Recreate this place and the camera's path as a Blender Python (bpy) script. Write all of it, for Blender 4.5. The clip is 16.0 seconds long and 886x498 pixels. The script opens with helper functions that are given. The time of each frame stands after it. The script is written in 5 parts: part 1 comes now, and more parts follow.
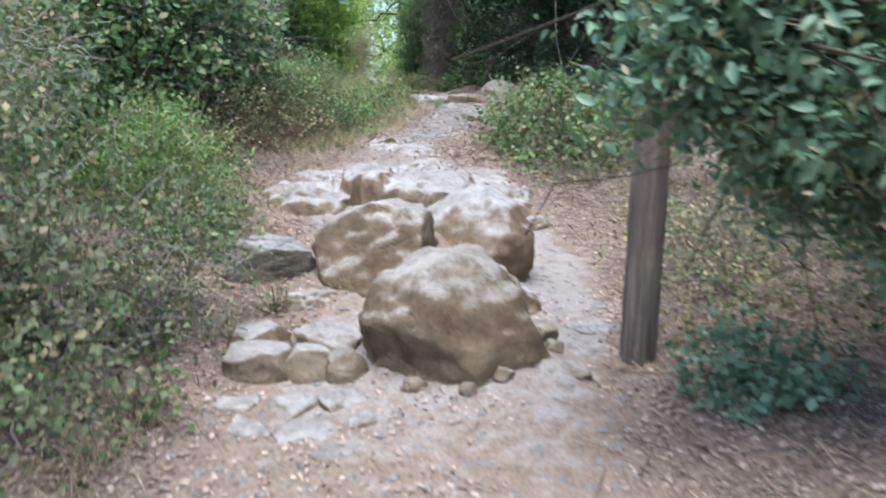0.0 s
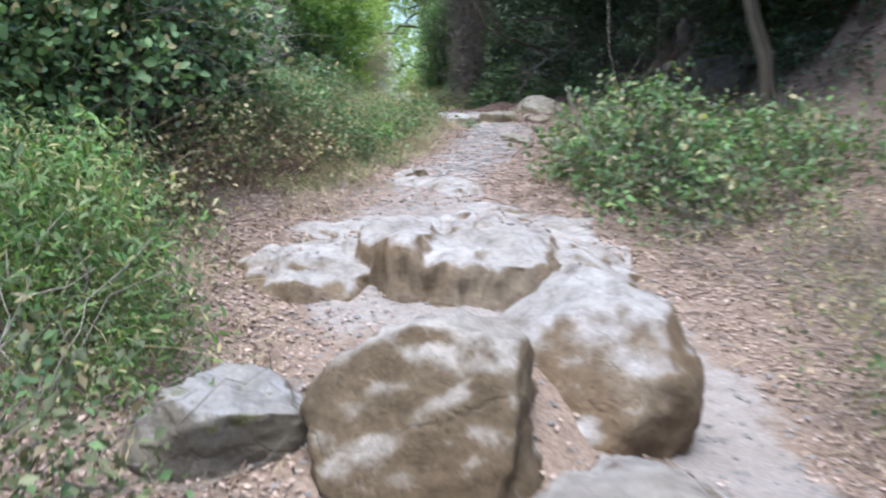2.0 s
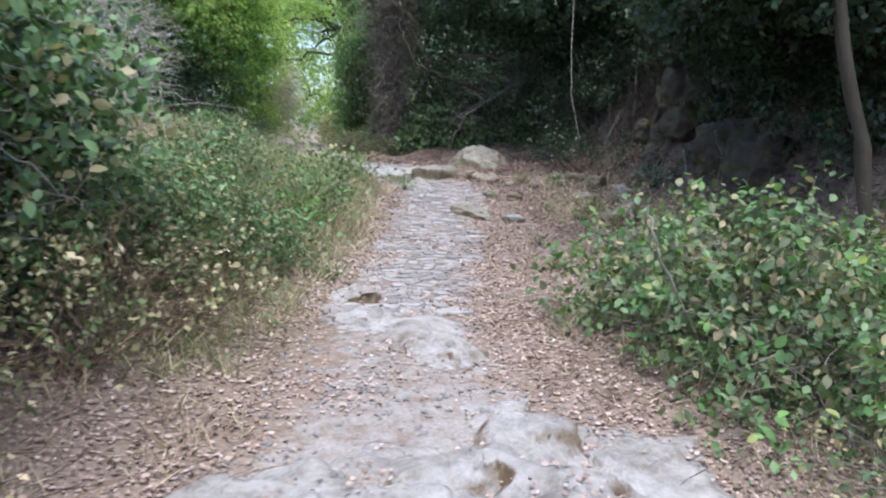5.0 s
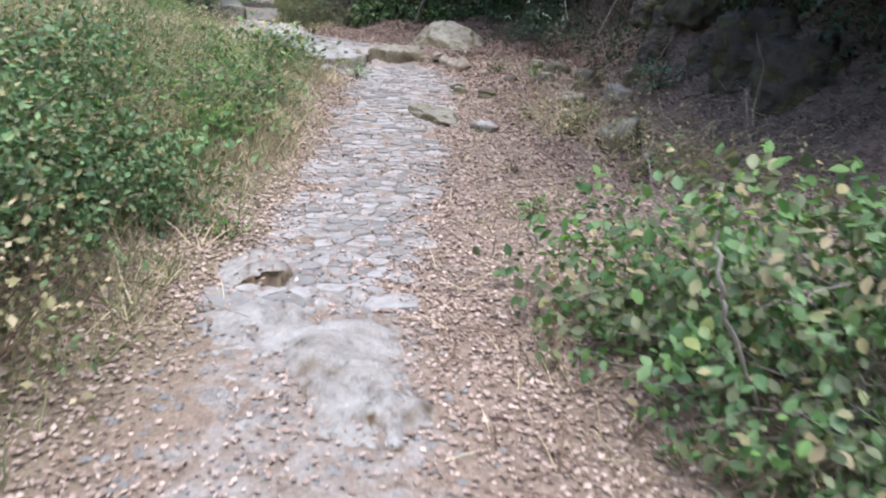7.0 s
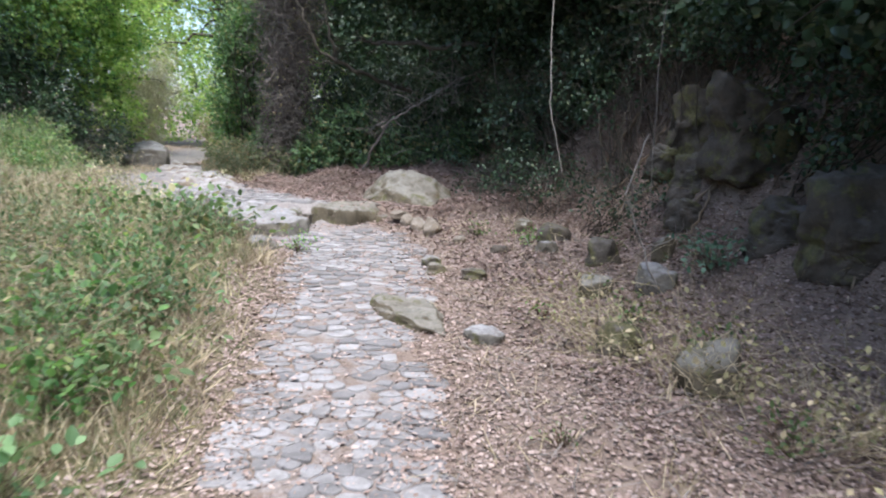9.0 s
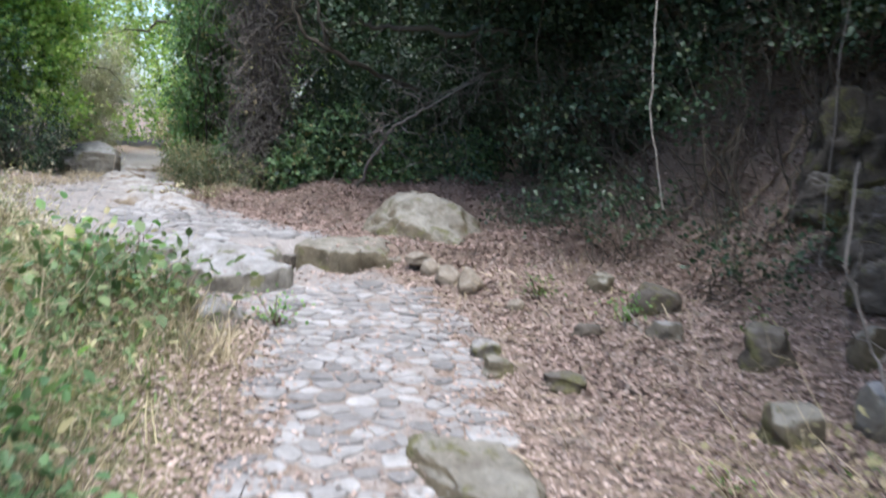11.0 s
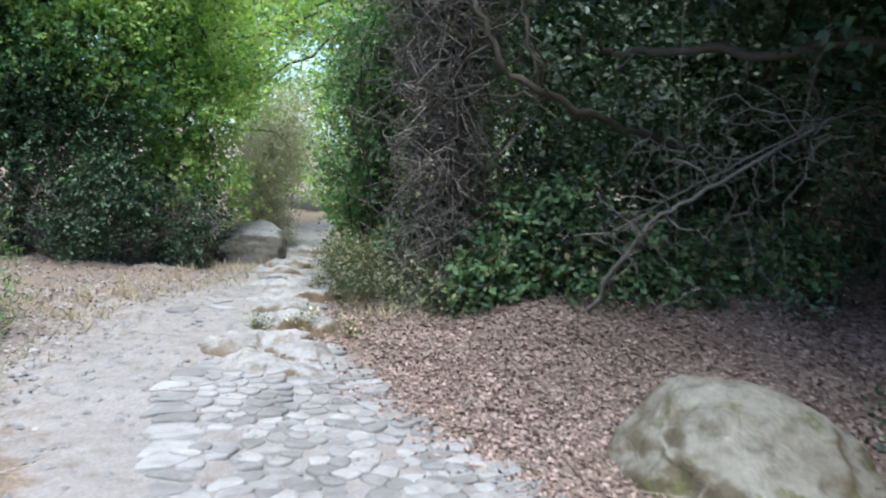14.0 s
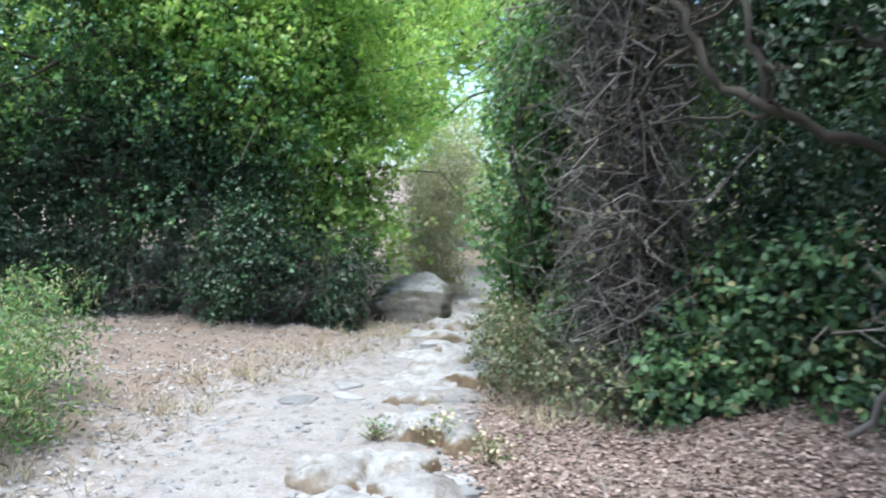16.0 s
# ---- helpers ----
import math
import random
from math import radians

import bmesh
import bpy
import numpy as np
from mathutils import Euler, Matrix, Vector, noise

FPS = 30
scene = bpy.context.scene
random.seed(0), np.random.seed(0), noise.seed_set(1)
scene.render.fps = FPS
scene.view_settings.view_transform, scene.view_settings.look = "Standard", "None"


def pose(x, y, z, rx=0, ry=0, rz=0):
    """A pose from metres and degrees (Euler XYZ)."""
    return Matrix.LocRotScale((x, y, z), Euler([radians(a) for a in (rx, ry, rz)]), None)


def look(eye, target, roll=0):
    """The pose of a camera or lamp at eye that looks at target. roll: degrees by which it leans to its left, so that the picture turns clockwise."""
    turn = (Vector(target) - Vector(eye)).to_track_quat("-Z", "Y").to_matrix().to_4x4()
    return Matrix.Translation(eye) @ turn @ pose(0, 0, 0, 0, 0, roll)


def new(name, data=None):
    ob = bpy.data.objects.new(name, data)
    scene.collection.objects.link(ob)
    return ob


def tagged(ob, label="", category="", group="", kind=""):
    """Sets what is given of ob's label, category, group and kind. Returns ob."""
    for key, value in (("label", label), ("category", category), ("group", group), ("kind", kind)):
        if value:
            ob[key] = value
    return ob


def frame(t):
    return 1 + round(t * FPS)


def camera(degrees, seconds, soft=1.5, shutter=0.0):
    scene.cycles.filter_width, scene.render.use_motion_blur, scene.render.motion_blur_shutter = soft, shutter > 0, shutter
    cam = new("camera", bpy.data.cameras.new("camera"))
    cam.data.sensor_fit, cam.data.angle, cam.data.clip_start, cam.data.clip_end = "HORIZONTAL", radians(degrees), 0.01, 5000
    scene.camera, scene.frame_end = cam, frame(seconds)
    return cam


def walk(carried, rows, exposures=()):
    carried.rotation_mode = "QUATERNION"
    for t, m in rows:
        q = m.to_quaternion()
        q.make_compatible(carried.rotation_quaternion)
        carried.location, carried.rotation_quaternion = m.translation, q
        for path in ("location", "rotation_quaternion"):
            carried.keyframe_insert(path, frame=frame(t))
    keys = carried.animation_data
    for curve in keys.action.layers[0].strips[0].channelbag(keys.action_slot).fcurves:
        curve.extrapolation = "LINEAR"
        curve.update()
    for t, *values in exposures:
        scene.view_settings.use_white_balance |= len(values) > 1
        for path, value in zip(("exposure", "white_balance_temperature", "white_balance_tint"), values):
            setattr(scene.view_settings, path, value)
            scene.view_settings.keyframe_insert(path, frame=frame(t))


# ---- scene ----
cam = camera(57.8, 16.0, soft=2.0, shutter=0.5)
METRES, EYE, TILT, LEAN, TURN = 18.0, 1.4, -10.5, 0.0, 0.0
ROWS = [
    (0.0, 0.0, 0.0, 0.0, -0.0, 0.0, -0.0),
    (0.5, -0.0091, 0.03, 0.0133, 1.04, 0.07, -0.25),
    (1.0, -0.0116, 0.0634, 0.0174, -0.29, 0.91, 0.33),
    (1.5, -0.0151, 0.0996, 0.0205, -1.86, 1.15, -0.58),
    (2.0, -0.0176, 0.1374, 0.0269, 1.06, 1.21, -0.03),
    (2.5, -0.0217, 0.1704, 0.035, 7.1, 2.37, -0.6),
    (3.0, -0.0319, 0.2007, 0.047, 9.06, 2.43, -2.58),
    (3.5, -0.0363, 0.2221, 0.0553, 8.37, 1.23, -2.58),
    (4.0, -0.0432, 0.2469, 0.069, 4.03, 1.8, -1.33),
    (4.5, -0.0464, 0.2648, 0.0762, -4.29, 3.9, 0.27),
    (7.0, -0.0246, 0.3712, 0.1134, -8.02, -6.9, -1.3),
    (7.5, -0.0269, 0.3999, 0.1199, -1.35, 0.32, 0.92),
    (8.0, -0.0242, 0.4314, 0.1353, -5.78, 2.96, 1.8),
    (10.5, -0.0206, 0.6114, 0.1652, -14.93, 0.25, -1.1),
    (11.0, -0.0191, 0.6455, 0.176, -14.32, 2.29, -0.86),
    (11.5, -0.01, 0.6843, 0.185, -12.13, 4.27, 1.96),
    (12.0, -0.0081, 0.7234, 0.1922, -10.61, 3.83, 3.04),
    (12.5, -0.0066, 0.7556, 0.2021, -7.1, 3.68, 3.75),
    (13.0, -0.0006, 0.7883, 0.2134, -3.22, 4.18, 2.85),
    (13.5, 0.0011, 0.8208, 0.2253, -0.88, 4.8, 0.1),
    (14.0, 0.0047, 0.8539, 0.2346, 1.17, 5.02, -2.31),
    (14.5, 0.005, 0.8794, 0.2423, 2.47, 6.6, -3.53),
    (15.0, 0.0075, 0.8999, 0.2493, 5.9, 8.05, -3.71),
    (15.5, 0.0114, 0.9204, 0.2574, 10.81, 7.74, -3.83),
    (16.0, 0.008, 0.9452, 0.2601, 15.28, 6.53, -3.47),
]
walk(cam, [(t, pose(0, 0, EYE, TILT, LEAN, TURN) @ pose(METRES * x, METRES * y, METRES * z, 90 + pitch, roll, yaw)) for t, x, y, z, yaw, pitch, roll in ROWS],
     exposures=[(0.0, 1.64, 5800, 9), (1.8, 1.68, 5750, 10), (3.5, 1.56, 5700, 11), (7.5, 1.6, 5900, 12), (8.0, 1.66, 5900, 12), (10.5, 1.68, 5850, 11), (13.5, 1.66, 5650, 5), (14.5, 1.78, 5600, 4), (16.0, 2.02, 5500, 3)])

# ---- light ----
world = bpy.data.worlds.new("sky")
scene.world = world
world.use_nodes = True
wn = world.node_tree
sky = wn.nodes.new("ShaderNodeTexSky")
sky.sky_type = "NISHITA"
sky.sun_disc = False
SUN_EL, SUN_ROT = 72.0, 186.0
sky.sun_elevation, sky.sun_rotation = radians(SUN_EL), radians(SUN_ROT)
sky.altitude, sky.air_density, sky.dust_density = 300, 1.0, 4.0
wn.links.new(sky.outputs[0], wn.nodes["Background"].inputs[0])
wn.nodes["Background"].inputs[1].default_value = 0.13
sun_data = bpy.data.lights.new("sun", "SUN")
sun_data.energy, sun_data.angle, sun_data.color = 1.9, radians(42), (1.0, 0.96, 0.88)
sun = new("sun", sun_data)
sa, se = radians(SUN_ROT), radians(SUN_EL)
sun.matrix_world = look((0, 0, 0), (-math.sin(sa) * math.cos(se), -math.cos(sa) * math.cos(se), -math.sin(se)))


rng = np.random.default_rng(7)


# ---- noise and ground form ----
def lattice(ix, iy, seed):
    h = (ix.astype(np.int64) * 374761393 + iy.astype(np.int64) * 668265263 + seed * 1274126177) & 0x7FFFFFFF
    h = ((h ^ (h >> 13)) * 1274126177) & 0x7FFFFFFF
    return ((h ^ (h >> 16)) & 0xFFFF) / 65535.0


def wave(x, y, size, seed=0):
    """Smooth value noise from -1 to 1 with bumps of about that size."""
    u, v = np.asarray(x, float) / size, np.asarray(y, float) / size
    iu, iv = np.floor(u), np.floor(v)
    fu, fv = u - iu, v - iv
    fu, fv = fu * fu * (3 - 2 * fu), fv * fv * (3 - 2 * fv)
    a, b = lattice(iu, iv, seed), lattice(iu + 1, iv, seed)
    c, d = lattice(iu, iv + 1, seed), lattice(iu + 1, iv + 1, seed)
    return 2 * ((a * (1 - fu) + b * fu) * (1 - fv) + (c * (1 - fu) + d * fu) * fv) - 1


def smooth(a, b, x):
    s = np.clip((np.asarray(x, float) - a) / (b - a), 0, 1)
    return s * s * (3 - 2 * s)


LEVEL_Y = [-30, -5, 0, 2, 3.5, 4.5, 5.5, 6.5, 7.5, 9, 11, 13, 14.5, 16, 17.7, 18.15, 18.4, 20, 22, 25, 27, 30, 40, 90]
LEVEL_Z = [-2, -.4, -.05, -.02, .04, .1, .22, .4, .6, .76, .84, .93, 1.05, 1.19, 1.30, 1.34, 1.50, 1.48, 1.5, 1.45, 1.4, 1.45, 1.7, 3]
LEFT_Y = [-5, 0, 3, 5, 7, 9, 10.5, 13, 15, 16.6, 17.4, 18.2, 20, 21, 22.6, 24, 26, 28.3, 31, 40]
LEFT_X = [-.9, -.9, -1.0, -.9, -1.3, -1.2, -.95, -.55, -.35, -.15, -.6, -1.4, -2.3, -2.45, -2.6, -2.3, -2.25, -2.8, -3.2, -1]
RIGHT_Y = [-5, 0, 2.5, 4.5, 6, 7.5, 9, 10.5, 13, 15, 16.6, 17.7, 19, 20.2, 21.5, 23.2, 25.8, 29.8, 40]
RIGHT_X = [.7, .7, .6, 1.0, 1.25, .85, .1, -.1, .38, .75, 1.05, 1.0, .4, -.35, -.85, -1.1, -1.55, -2.1, .2]


def left_of(y):
    return np.interp(y, LEFT_Y, LEFT_X)


def right_of(y):
    return np.interp(y, RIGHT_Y, RIGHT_X)


MOUNDS = [(.12, 4.2, .46, .42, .2), (.42, 3.72, .34, .3, .1), (-.35, 5.3, .55, .5, .24), (.1, 5.75, .55, .5, .22), (-.72, 4.85, .3, .35, .08), (.05, 18.34, .08, .16, -.22)]


def ground(x, y):
    """Height of the ground at a place of the plan."""
    x, y = np.asarray(x, float), np.asarray(y, float)
    z = np.interp(y, LEVEL_Y, LEVEL_Z)
    # the worn trail right of the outcrop lies lower
    z = z - 0.24 * smooth(-.2, .7, x) * smooth(4.6, 6.0, y) * (1 - smooth(7.4, 9.0, y))
    dl, dr = np.maximum(left_of(y) - x, 0), np.maximum(x - right_of(y), 0)
    tame = 1 - .9 * smooth(18.3, 20.5, y)
    z = z + tame * (0.16 * dl + 0.13 * smooth(.8, 3.5, dl) * dl) + 0.12 * np.maximum(dl - 4, 0)
    lane = smooth(9, 12.5, y)
    lean = np.maximum(x - np.interp(y, [9, 17.5, 19, 20, 21.2], [0, 0, 1.2, .9, 0]) - right_of(y), 0)
    z = z + (0.10 + 0.02 * lane) * np.minimum(lean, 3)
    edge = np.interp(y, [0, 8, 11, 13, 16, 19, 21, 24, 30], [4.5, 3.8, 2.8, 2.4, 2.1, 2.5, 5.5, 5.5, 5.5])
    bank = smooth(edge - .5, edge + 1.7, dr)
    z = z + bank * (1.5 + .35 * wave(x, y, 1.1, 5)) * smooth(5, 12, y) + 0.35 * np.maximum(dr - edge - .8, 0)
    off = np.clip(dl + dr, 0, 1)
    z = z + off * (.06 * wave(x, y, .7, 1) + .03 * wave(x, y, .23, 2)) + (.012 + .02 * smooth(18, 19, y)) * wave(x, y, .33, 3) + .006 * wave(x, y, .09, 4)
    z = z + bank * (.3 * wave(x, y, .5, 9) + .12 * wave(x, y, .17, 10))
    # soil banked up between the rocks of the outcrop
    for mx, my, rx, ry, h in MOUNDS:
        z = z + h * np.exp(-((x - mx) / rx) ** 2 - ((y - my) / ry) ** 2)
    return z


def height(x, y):
    return float(ground(np.array([x]), np.array([y]))[0])


# ---- materials ----
class Nodes:
    """A small helper to write node materials."""

    def __init__(self, name):
        self.mat = bpy.data.materials.new(name)
        self.mat.use_nodes = True
        self.tree = self.mat.node_tree
        self.tree.nodes.clear()
        self.out = self.add("ShaderNodeOutputMaterial")

    def add(self, kind, **settings):
        node = self.tree.nodes.new(kind)
        for key, value in settings.items():
            if key == "blend":
                node.blend_type = value
            elif key == "dtype":
                node.data_type = value
            elif key == "op":
                node.operation = value
            elif key == "attr":
                node.attribute_name = value
            elif key == "feature":
                node.feature = value
        return node

    def link(self, a, b):
        self.tree.links.new(a, b)

    def coords(self):
        return self.add("ShaderNodeNewGeometry").outputs["Position"]

    def noise(self, scale, detail=6, rough=0.6, vec=None):
        n = self.add("ShaderNodeTexNoise")
        n.inputs["Scale"].default_value, n.inputs["Detail"].default_value, n.inputs["Roughness"].default_value = scale, detail, rough
        self.link(vec if vec is not None else self.coords(), n.inputs["Vector"])
        return n.outputs["Fac"]

    def ramp(self, fac, stops):
        r = self.add("ShaderNodeValToRGB")
        el = r.color_ramp.elements
        while len(el) < len(stops):
            el.new(0.5)
        for e, (p, c) in zip(el, stops):
            e.position = p
            e.color = (*c, 1) if len(c) == 3 else c
        self.link(fac, r.inputs[0])
        return r.outputs[0]

    def mix(self, fac, a, b, blend="MIX"):
        m = self.add("ShaderNodeMix", dtype="RGBA", blend=blend)
        for v, s in ((fac, m.inputs[0]), (a, m.inputs[6]), (b, m.inputs[7])):
            if isinstance(v, (int, float)):
                s.default_value = v
            elif isinstance(v, tuple):
                s.default_value = (*v, 1)
            else:
                self.link(v, s)
        return m.outputs[2]

    def math(self, op, a, b=0.0):
        m = self.add("ShaderNodeMath", op=op)
        for v, s in ((a, m.inputs[0]), (b, m.inputs[1])):
            if isinstance(v, (int, float)):
                s.default_value = v
            else:
                self.link(v, s)
        return m.outputs[0]

    def bump(self, height_socket, strength=0.5, distance=0.02, prior=None):
        b = self.add("ShaderNodeBump")
        b.inputs["Strength"].default_value, b.inputs["Distance"].default_value = strength, distance
        self.link(height_socket, b.inputs["Height"])
        if prior is not None:
            self.link(prior, b.inputs["Normal"])
        return b.outputs[0]

    def surface(self, colour, rough=0.85, normal=None, spec=0.3):
        p = self.add("ShaderNodeBsdfPrincipled")
        if isinstance(colour, tuple):
            p.inputs["Base Color"].default_value = (*colour, 1)
        else:
            self.link(colour, p.inputs["Base Color"])
        p.inputs["Roughness"].default_value = rough
        p.inputs["Specular IOR Level"].default_value = spec
        if normal is not None:
            self.link(normal, p.inputs["Normal"])
        self.link(p.outputs[0], self.out.inputs[0])
        return self.mat


def leaf_material(name, dark, light, odd, odd_share=0.08, rough=0.5, glow=0.35):
    """Leaves: each takes its own shade; some light passes through them."""
    n = Nodes(name)
    island = n.add("ShaderNodeNewGeometry").outputs["Random Per Island"]
    big = n.noise(1.6, 3)
    mid = tuple((a + b) / 2 for a, b in zip(dark, light))
    col = n.ramp(island, [(0.0, dark), (0.45, mid), (0.93 - odd_share, light), (0.97 - odd_share, light), (1.0 - odd_share * .8, odd), (1.0, odd)])
    col = n.mix(0.7, col, n.ramp(big, [(0.3, (.55, .55, .55)), (0.7, (1.25, 1.25, 1.15))]), "MULTIPLY")
    p = n.add("ShaderNodeBsdfPrincipled")
    n.link(col, p.inputs["Base Color"])
    p.inputs["Roughness"].default_value = rough
    p.inputs["Specular IOR Level"].default_value = 0.35
    t = n.add("ShaderNodeBsdfTranslucent")
    n.link(n.mix(0.8, col, (1.0, 1.0, .55), "MULTIPLY"), t.inputs[0])
    m = n.add("ShaderNodeMixShader")
    m.inputs[0].default_value = glow
    n.link(p.outputs[0], m.inputs[1])
    n.link(t.outputs[0], m.inputs[2])
    n.link(m.outputs[0], n.out.inputs[0])
    return n.mat


def ground_material():
    n = Nodes("trail earth")
    sand = n.add("ShaderNodeAttribute", attr="sand").outputs["Fac"]
    grass = n.add("ShaderNodeAttribute", attr="grass").outputs["Fac"]
    fine, mid, big = n.noise(55, 8, .7), n.noise(9, 6), n.noise(1.3, 4)
    soil = n.ramp(fine, [(.25, (.09, .068, .054)), (.5, (.185, .145, .118)), (.75, (.29, .238, .2))])
    soil = n.mix(.5, soil, n.ramp(mid, [(.3, (.6, .56, .52)), (.7, (1.2, 1.15, 1.1))]), "MULTIPLY")
    turf = n.ramp(fine, [(.25, (.05, .05, .025)), (.6, (.16, .14, .075)), (.8, (.28, .24, .14))])
    base = n.mix(grass, soil, turf)
    dust = n.ramp(fine, [(.2, (.125, .113, .105)), (.5, (.215, .199, .188)), (.8, (.31, .292, .28))])
    dust = n.mix(.6, dust, n.ramp(mid, [(.25, (.68, .63, .58)), (.6, (1.08, 1.06, 1.04))]), "MULTIPLY")
    edge = n.math("ADD", sand, n.math("MULTIPLY", n.math("SUBTRACT", mid, .5), .9))
    mask = n.ramp(edge, [(.38, (0, 0, 0)), (.62, (1, 1, 1))])
    col = n.mix(mask, base, dust)
    nrm = n.bump(mid, .5, .03)
    nrm = n.bump(fine, .6, .008, nrm)
    return n.surface(col, .95, nrm, .15)


def rock_material(name, top, side, stain, moss=0.0):
    """Weathered stone with lichen and cracks: dusty, walked-on tops painted paler and browner faces darker, as lit from
    above.
    """
    n = Nodes(name)
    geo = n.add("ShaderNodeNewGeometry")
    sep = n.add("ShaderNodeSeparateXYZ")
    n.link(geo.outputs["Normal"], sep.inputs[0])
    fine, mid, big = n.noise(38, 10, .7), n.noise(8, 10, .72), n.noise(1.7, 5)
    # upward normals take the pale top colour: overhead light put into colour, besides dust
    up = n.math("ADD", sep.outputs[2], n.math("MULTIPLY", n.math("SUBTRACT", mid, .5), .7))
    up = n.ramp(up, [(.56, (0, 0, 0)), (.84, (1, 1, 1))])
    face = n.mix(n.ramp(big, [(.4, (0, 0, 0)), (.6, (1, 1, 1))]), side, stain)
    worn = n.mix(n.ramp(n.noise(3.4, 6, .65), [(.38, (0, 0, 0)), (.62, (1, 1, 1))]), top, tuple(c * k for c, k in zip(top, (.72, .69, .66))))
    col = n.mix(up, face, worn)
    col = n.mix(.75, col, n.ramp(mid, [(.28, (.42, .39, .36)), (.5, (1, 1, 1)), (.72, (1.4, 1.38, 1.36))]), "MULTIPLY")
    col = n.mix(.6, col, n.ramp(fine, [(.3, (.6, .6, .6)), (.7, (1.2, 1.2, 1.2))]), "MULTIPLY")
    if moss:
        spot = n.ramp(n.noise(4.5, 7, .7), [(.62 - moss * .3, (0, 0, 0)), (.68 - moss * .3, (1, 1, 1))])
        col = n.mix(n.math("MULTIPLY", spot, .8), col, n.ramp(fine, [(.3, (.05, .055, .02)), (.7, (.15, .14, .06))]))
    crack = n.add("ShaderNodeTexVoronoi", feature="DISTANCE_TO_EDGE")
    crack.inputs["Scale"].default_value = 2.3
    warp = n.mix(.25, geo.outputs["Position"], n.add_noise_colour(3.0))
    n.link(warp, crack.inputs["Vector"])
    line = n.ramp(crack.outputs["Distance"], [(0.0, (0, 0, 0)), (.018, (1, 1, 1))])
    nrm = n.bump(mid, .7, .022)
    nrm = n.bump(fine, .8, .016, nrm)
    nrm = n.bump(line, .35, .015, nrm)
    return n.surface(col, .9, nrm, .2)


def add_noise_colour(self, scale):
    t = self.add("ShaderNodeTexNoise")
    t.inputs["Scale"].default_value, t.inputs["Detail"].default_value = scale, 4
    self.link(self.coords(), t.inputs["Vector"])
    return t.outputs["Color"]


Nodes.add_noise_colour = add_noise_colour


def cobble_material(name, low, high):
    n = Nodes(name)
    own = n.add("ShaderNodeObjectInfo").outputs["Random"]
    fine, mid = n.noise(60, 8, .7), n.noise(11, 6)
    col = n.ramp(own, [(0, low), (.5, tuple((a + b) / 2 for a, b in zip(low, high))), (1, high)])
    col = n.mix(.7, col, n.ramp(mid, [(.3, (.62, .6, .57)), (.65, (1.15, 1.14, 1.13))]), "MULTIPLY")
    col = n.mix(.5, col, n.ramp(fine, [(.3, (.65, .65, .65)), (.7, (1.2, 1.2, 1.2))]), "MULTIPLY")
    nrm = n.bump(mid, .5, .02)
    nrm = n.bump(fine, .5, .006, nrm)
    return n.surface(col, .8, nrm, .25)


def fibre_material(name, dark, light, rough=.85):
    """Bark, twigs and dry stalks."""
    n = Nodes(name)
    island = n.add("ShaderNodeNewGeometry").outputs["Random Per Island"]
    fine, mid = n.noise(70, 6, .7), n.noise(7, 5)
    col = n.ramp(n.math("ADD", n.math("MULTIPLY", island, .5), n.math("MULTIPLY", fine, .5)), [(.2, dark), (.75, light)])
    col = n.mix(.6, col, n.ramp(mid, [(.3, (.55, .55, .5)), (.7, (1.2, 1.2, 1.2))]), "MULTIPLY")
    return n.surface(col, rough, n.bump(fine, .6, .006), .2)


def litter_material(name, dark, mid_c, light):
    n = Nodes(name)
    island = n.add("ShaderNodeNewGeometry").outputs["Random Per Island"]
    col = n.ramp(island, [(0, dark), (.4, mid_c), (.8, light), (1, tuple(min(1, c * 1.25) for c in light))])
    col = n.mix(.5, col, n.ramp(n.noise(30, 4), [(.3, (.6, .6, .6)), (.7, (1.15, 1.15, 1.15))]), "MULTIPLY")
    return n.surface(col, .75, None, .25)


def post_material():
    n = Nodes("weathered post wood")
    sc = n.add("ShaderNodeMapping")
    sc.inputs["Scale"].default_value = (26, 26, 1.6)
    n.link(n.coords(), sc.inputs[0])
    grain = n.noise(1.5, 8, .65, sc.outputs[0])
    mid = n.noise(4, 5)
    col = n.ramp(grain, [(.25, (.035, .028, .024)), (.5, (.115, .098, .086)), (.75, (.22, .195, .172))])
    col = n.mix(.5, col, n.ramp(mid, [(.3, (.55, .53, .5)), (.7, (1.15, 1.12, 1.1))]), "MULTIPLY")
    return n.surface(col, .85, n.bump(grain, .8, .008), .2)


M_GROUND = ground_material()
# rock colours: top lightened and side darkened to carry lit tops and shaded fronts
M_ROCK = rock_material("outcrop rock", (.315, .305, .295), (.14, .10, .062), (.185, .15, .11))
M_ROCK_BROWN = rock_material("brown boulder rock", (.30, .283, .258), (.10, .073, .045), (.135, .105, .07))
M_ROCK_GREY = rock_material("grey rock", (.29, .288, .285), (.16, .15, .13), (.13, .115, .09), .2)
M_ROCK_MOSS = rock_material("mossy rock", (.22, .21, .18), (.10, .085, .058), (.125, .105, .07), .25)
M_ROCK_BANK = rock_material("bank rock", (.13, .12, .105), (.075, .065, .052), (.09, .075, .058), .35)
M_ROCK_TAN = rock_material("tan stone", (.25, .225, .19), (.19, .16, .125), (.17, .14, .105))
M_VINE = fibre_material("dry vine", (.045, .038, .032), (.23, .205, .18))
M_COBBLE = cobble_material("cobble stone", (.15, .145, .142), (.30, .293, .288))
M_COBBLE_PALE = cobble_material("pale cobble stone", (.30, .29, .28), (.44, .43, .42))
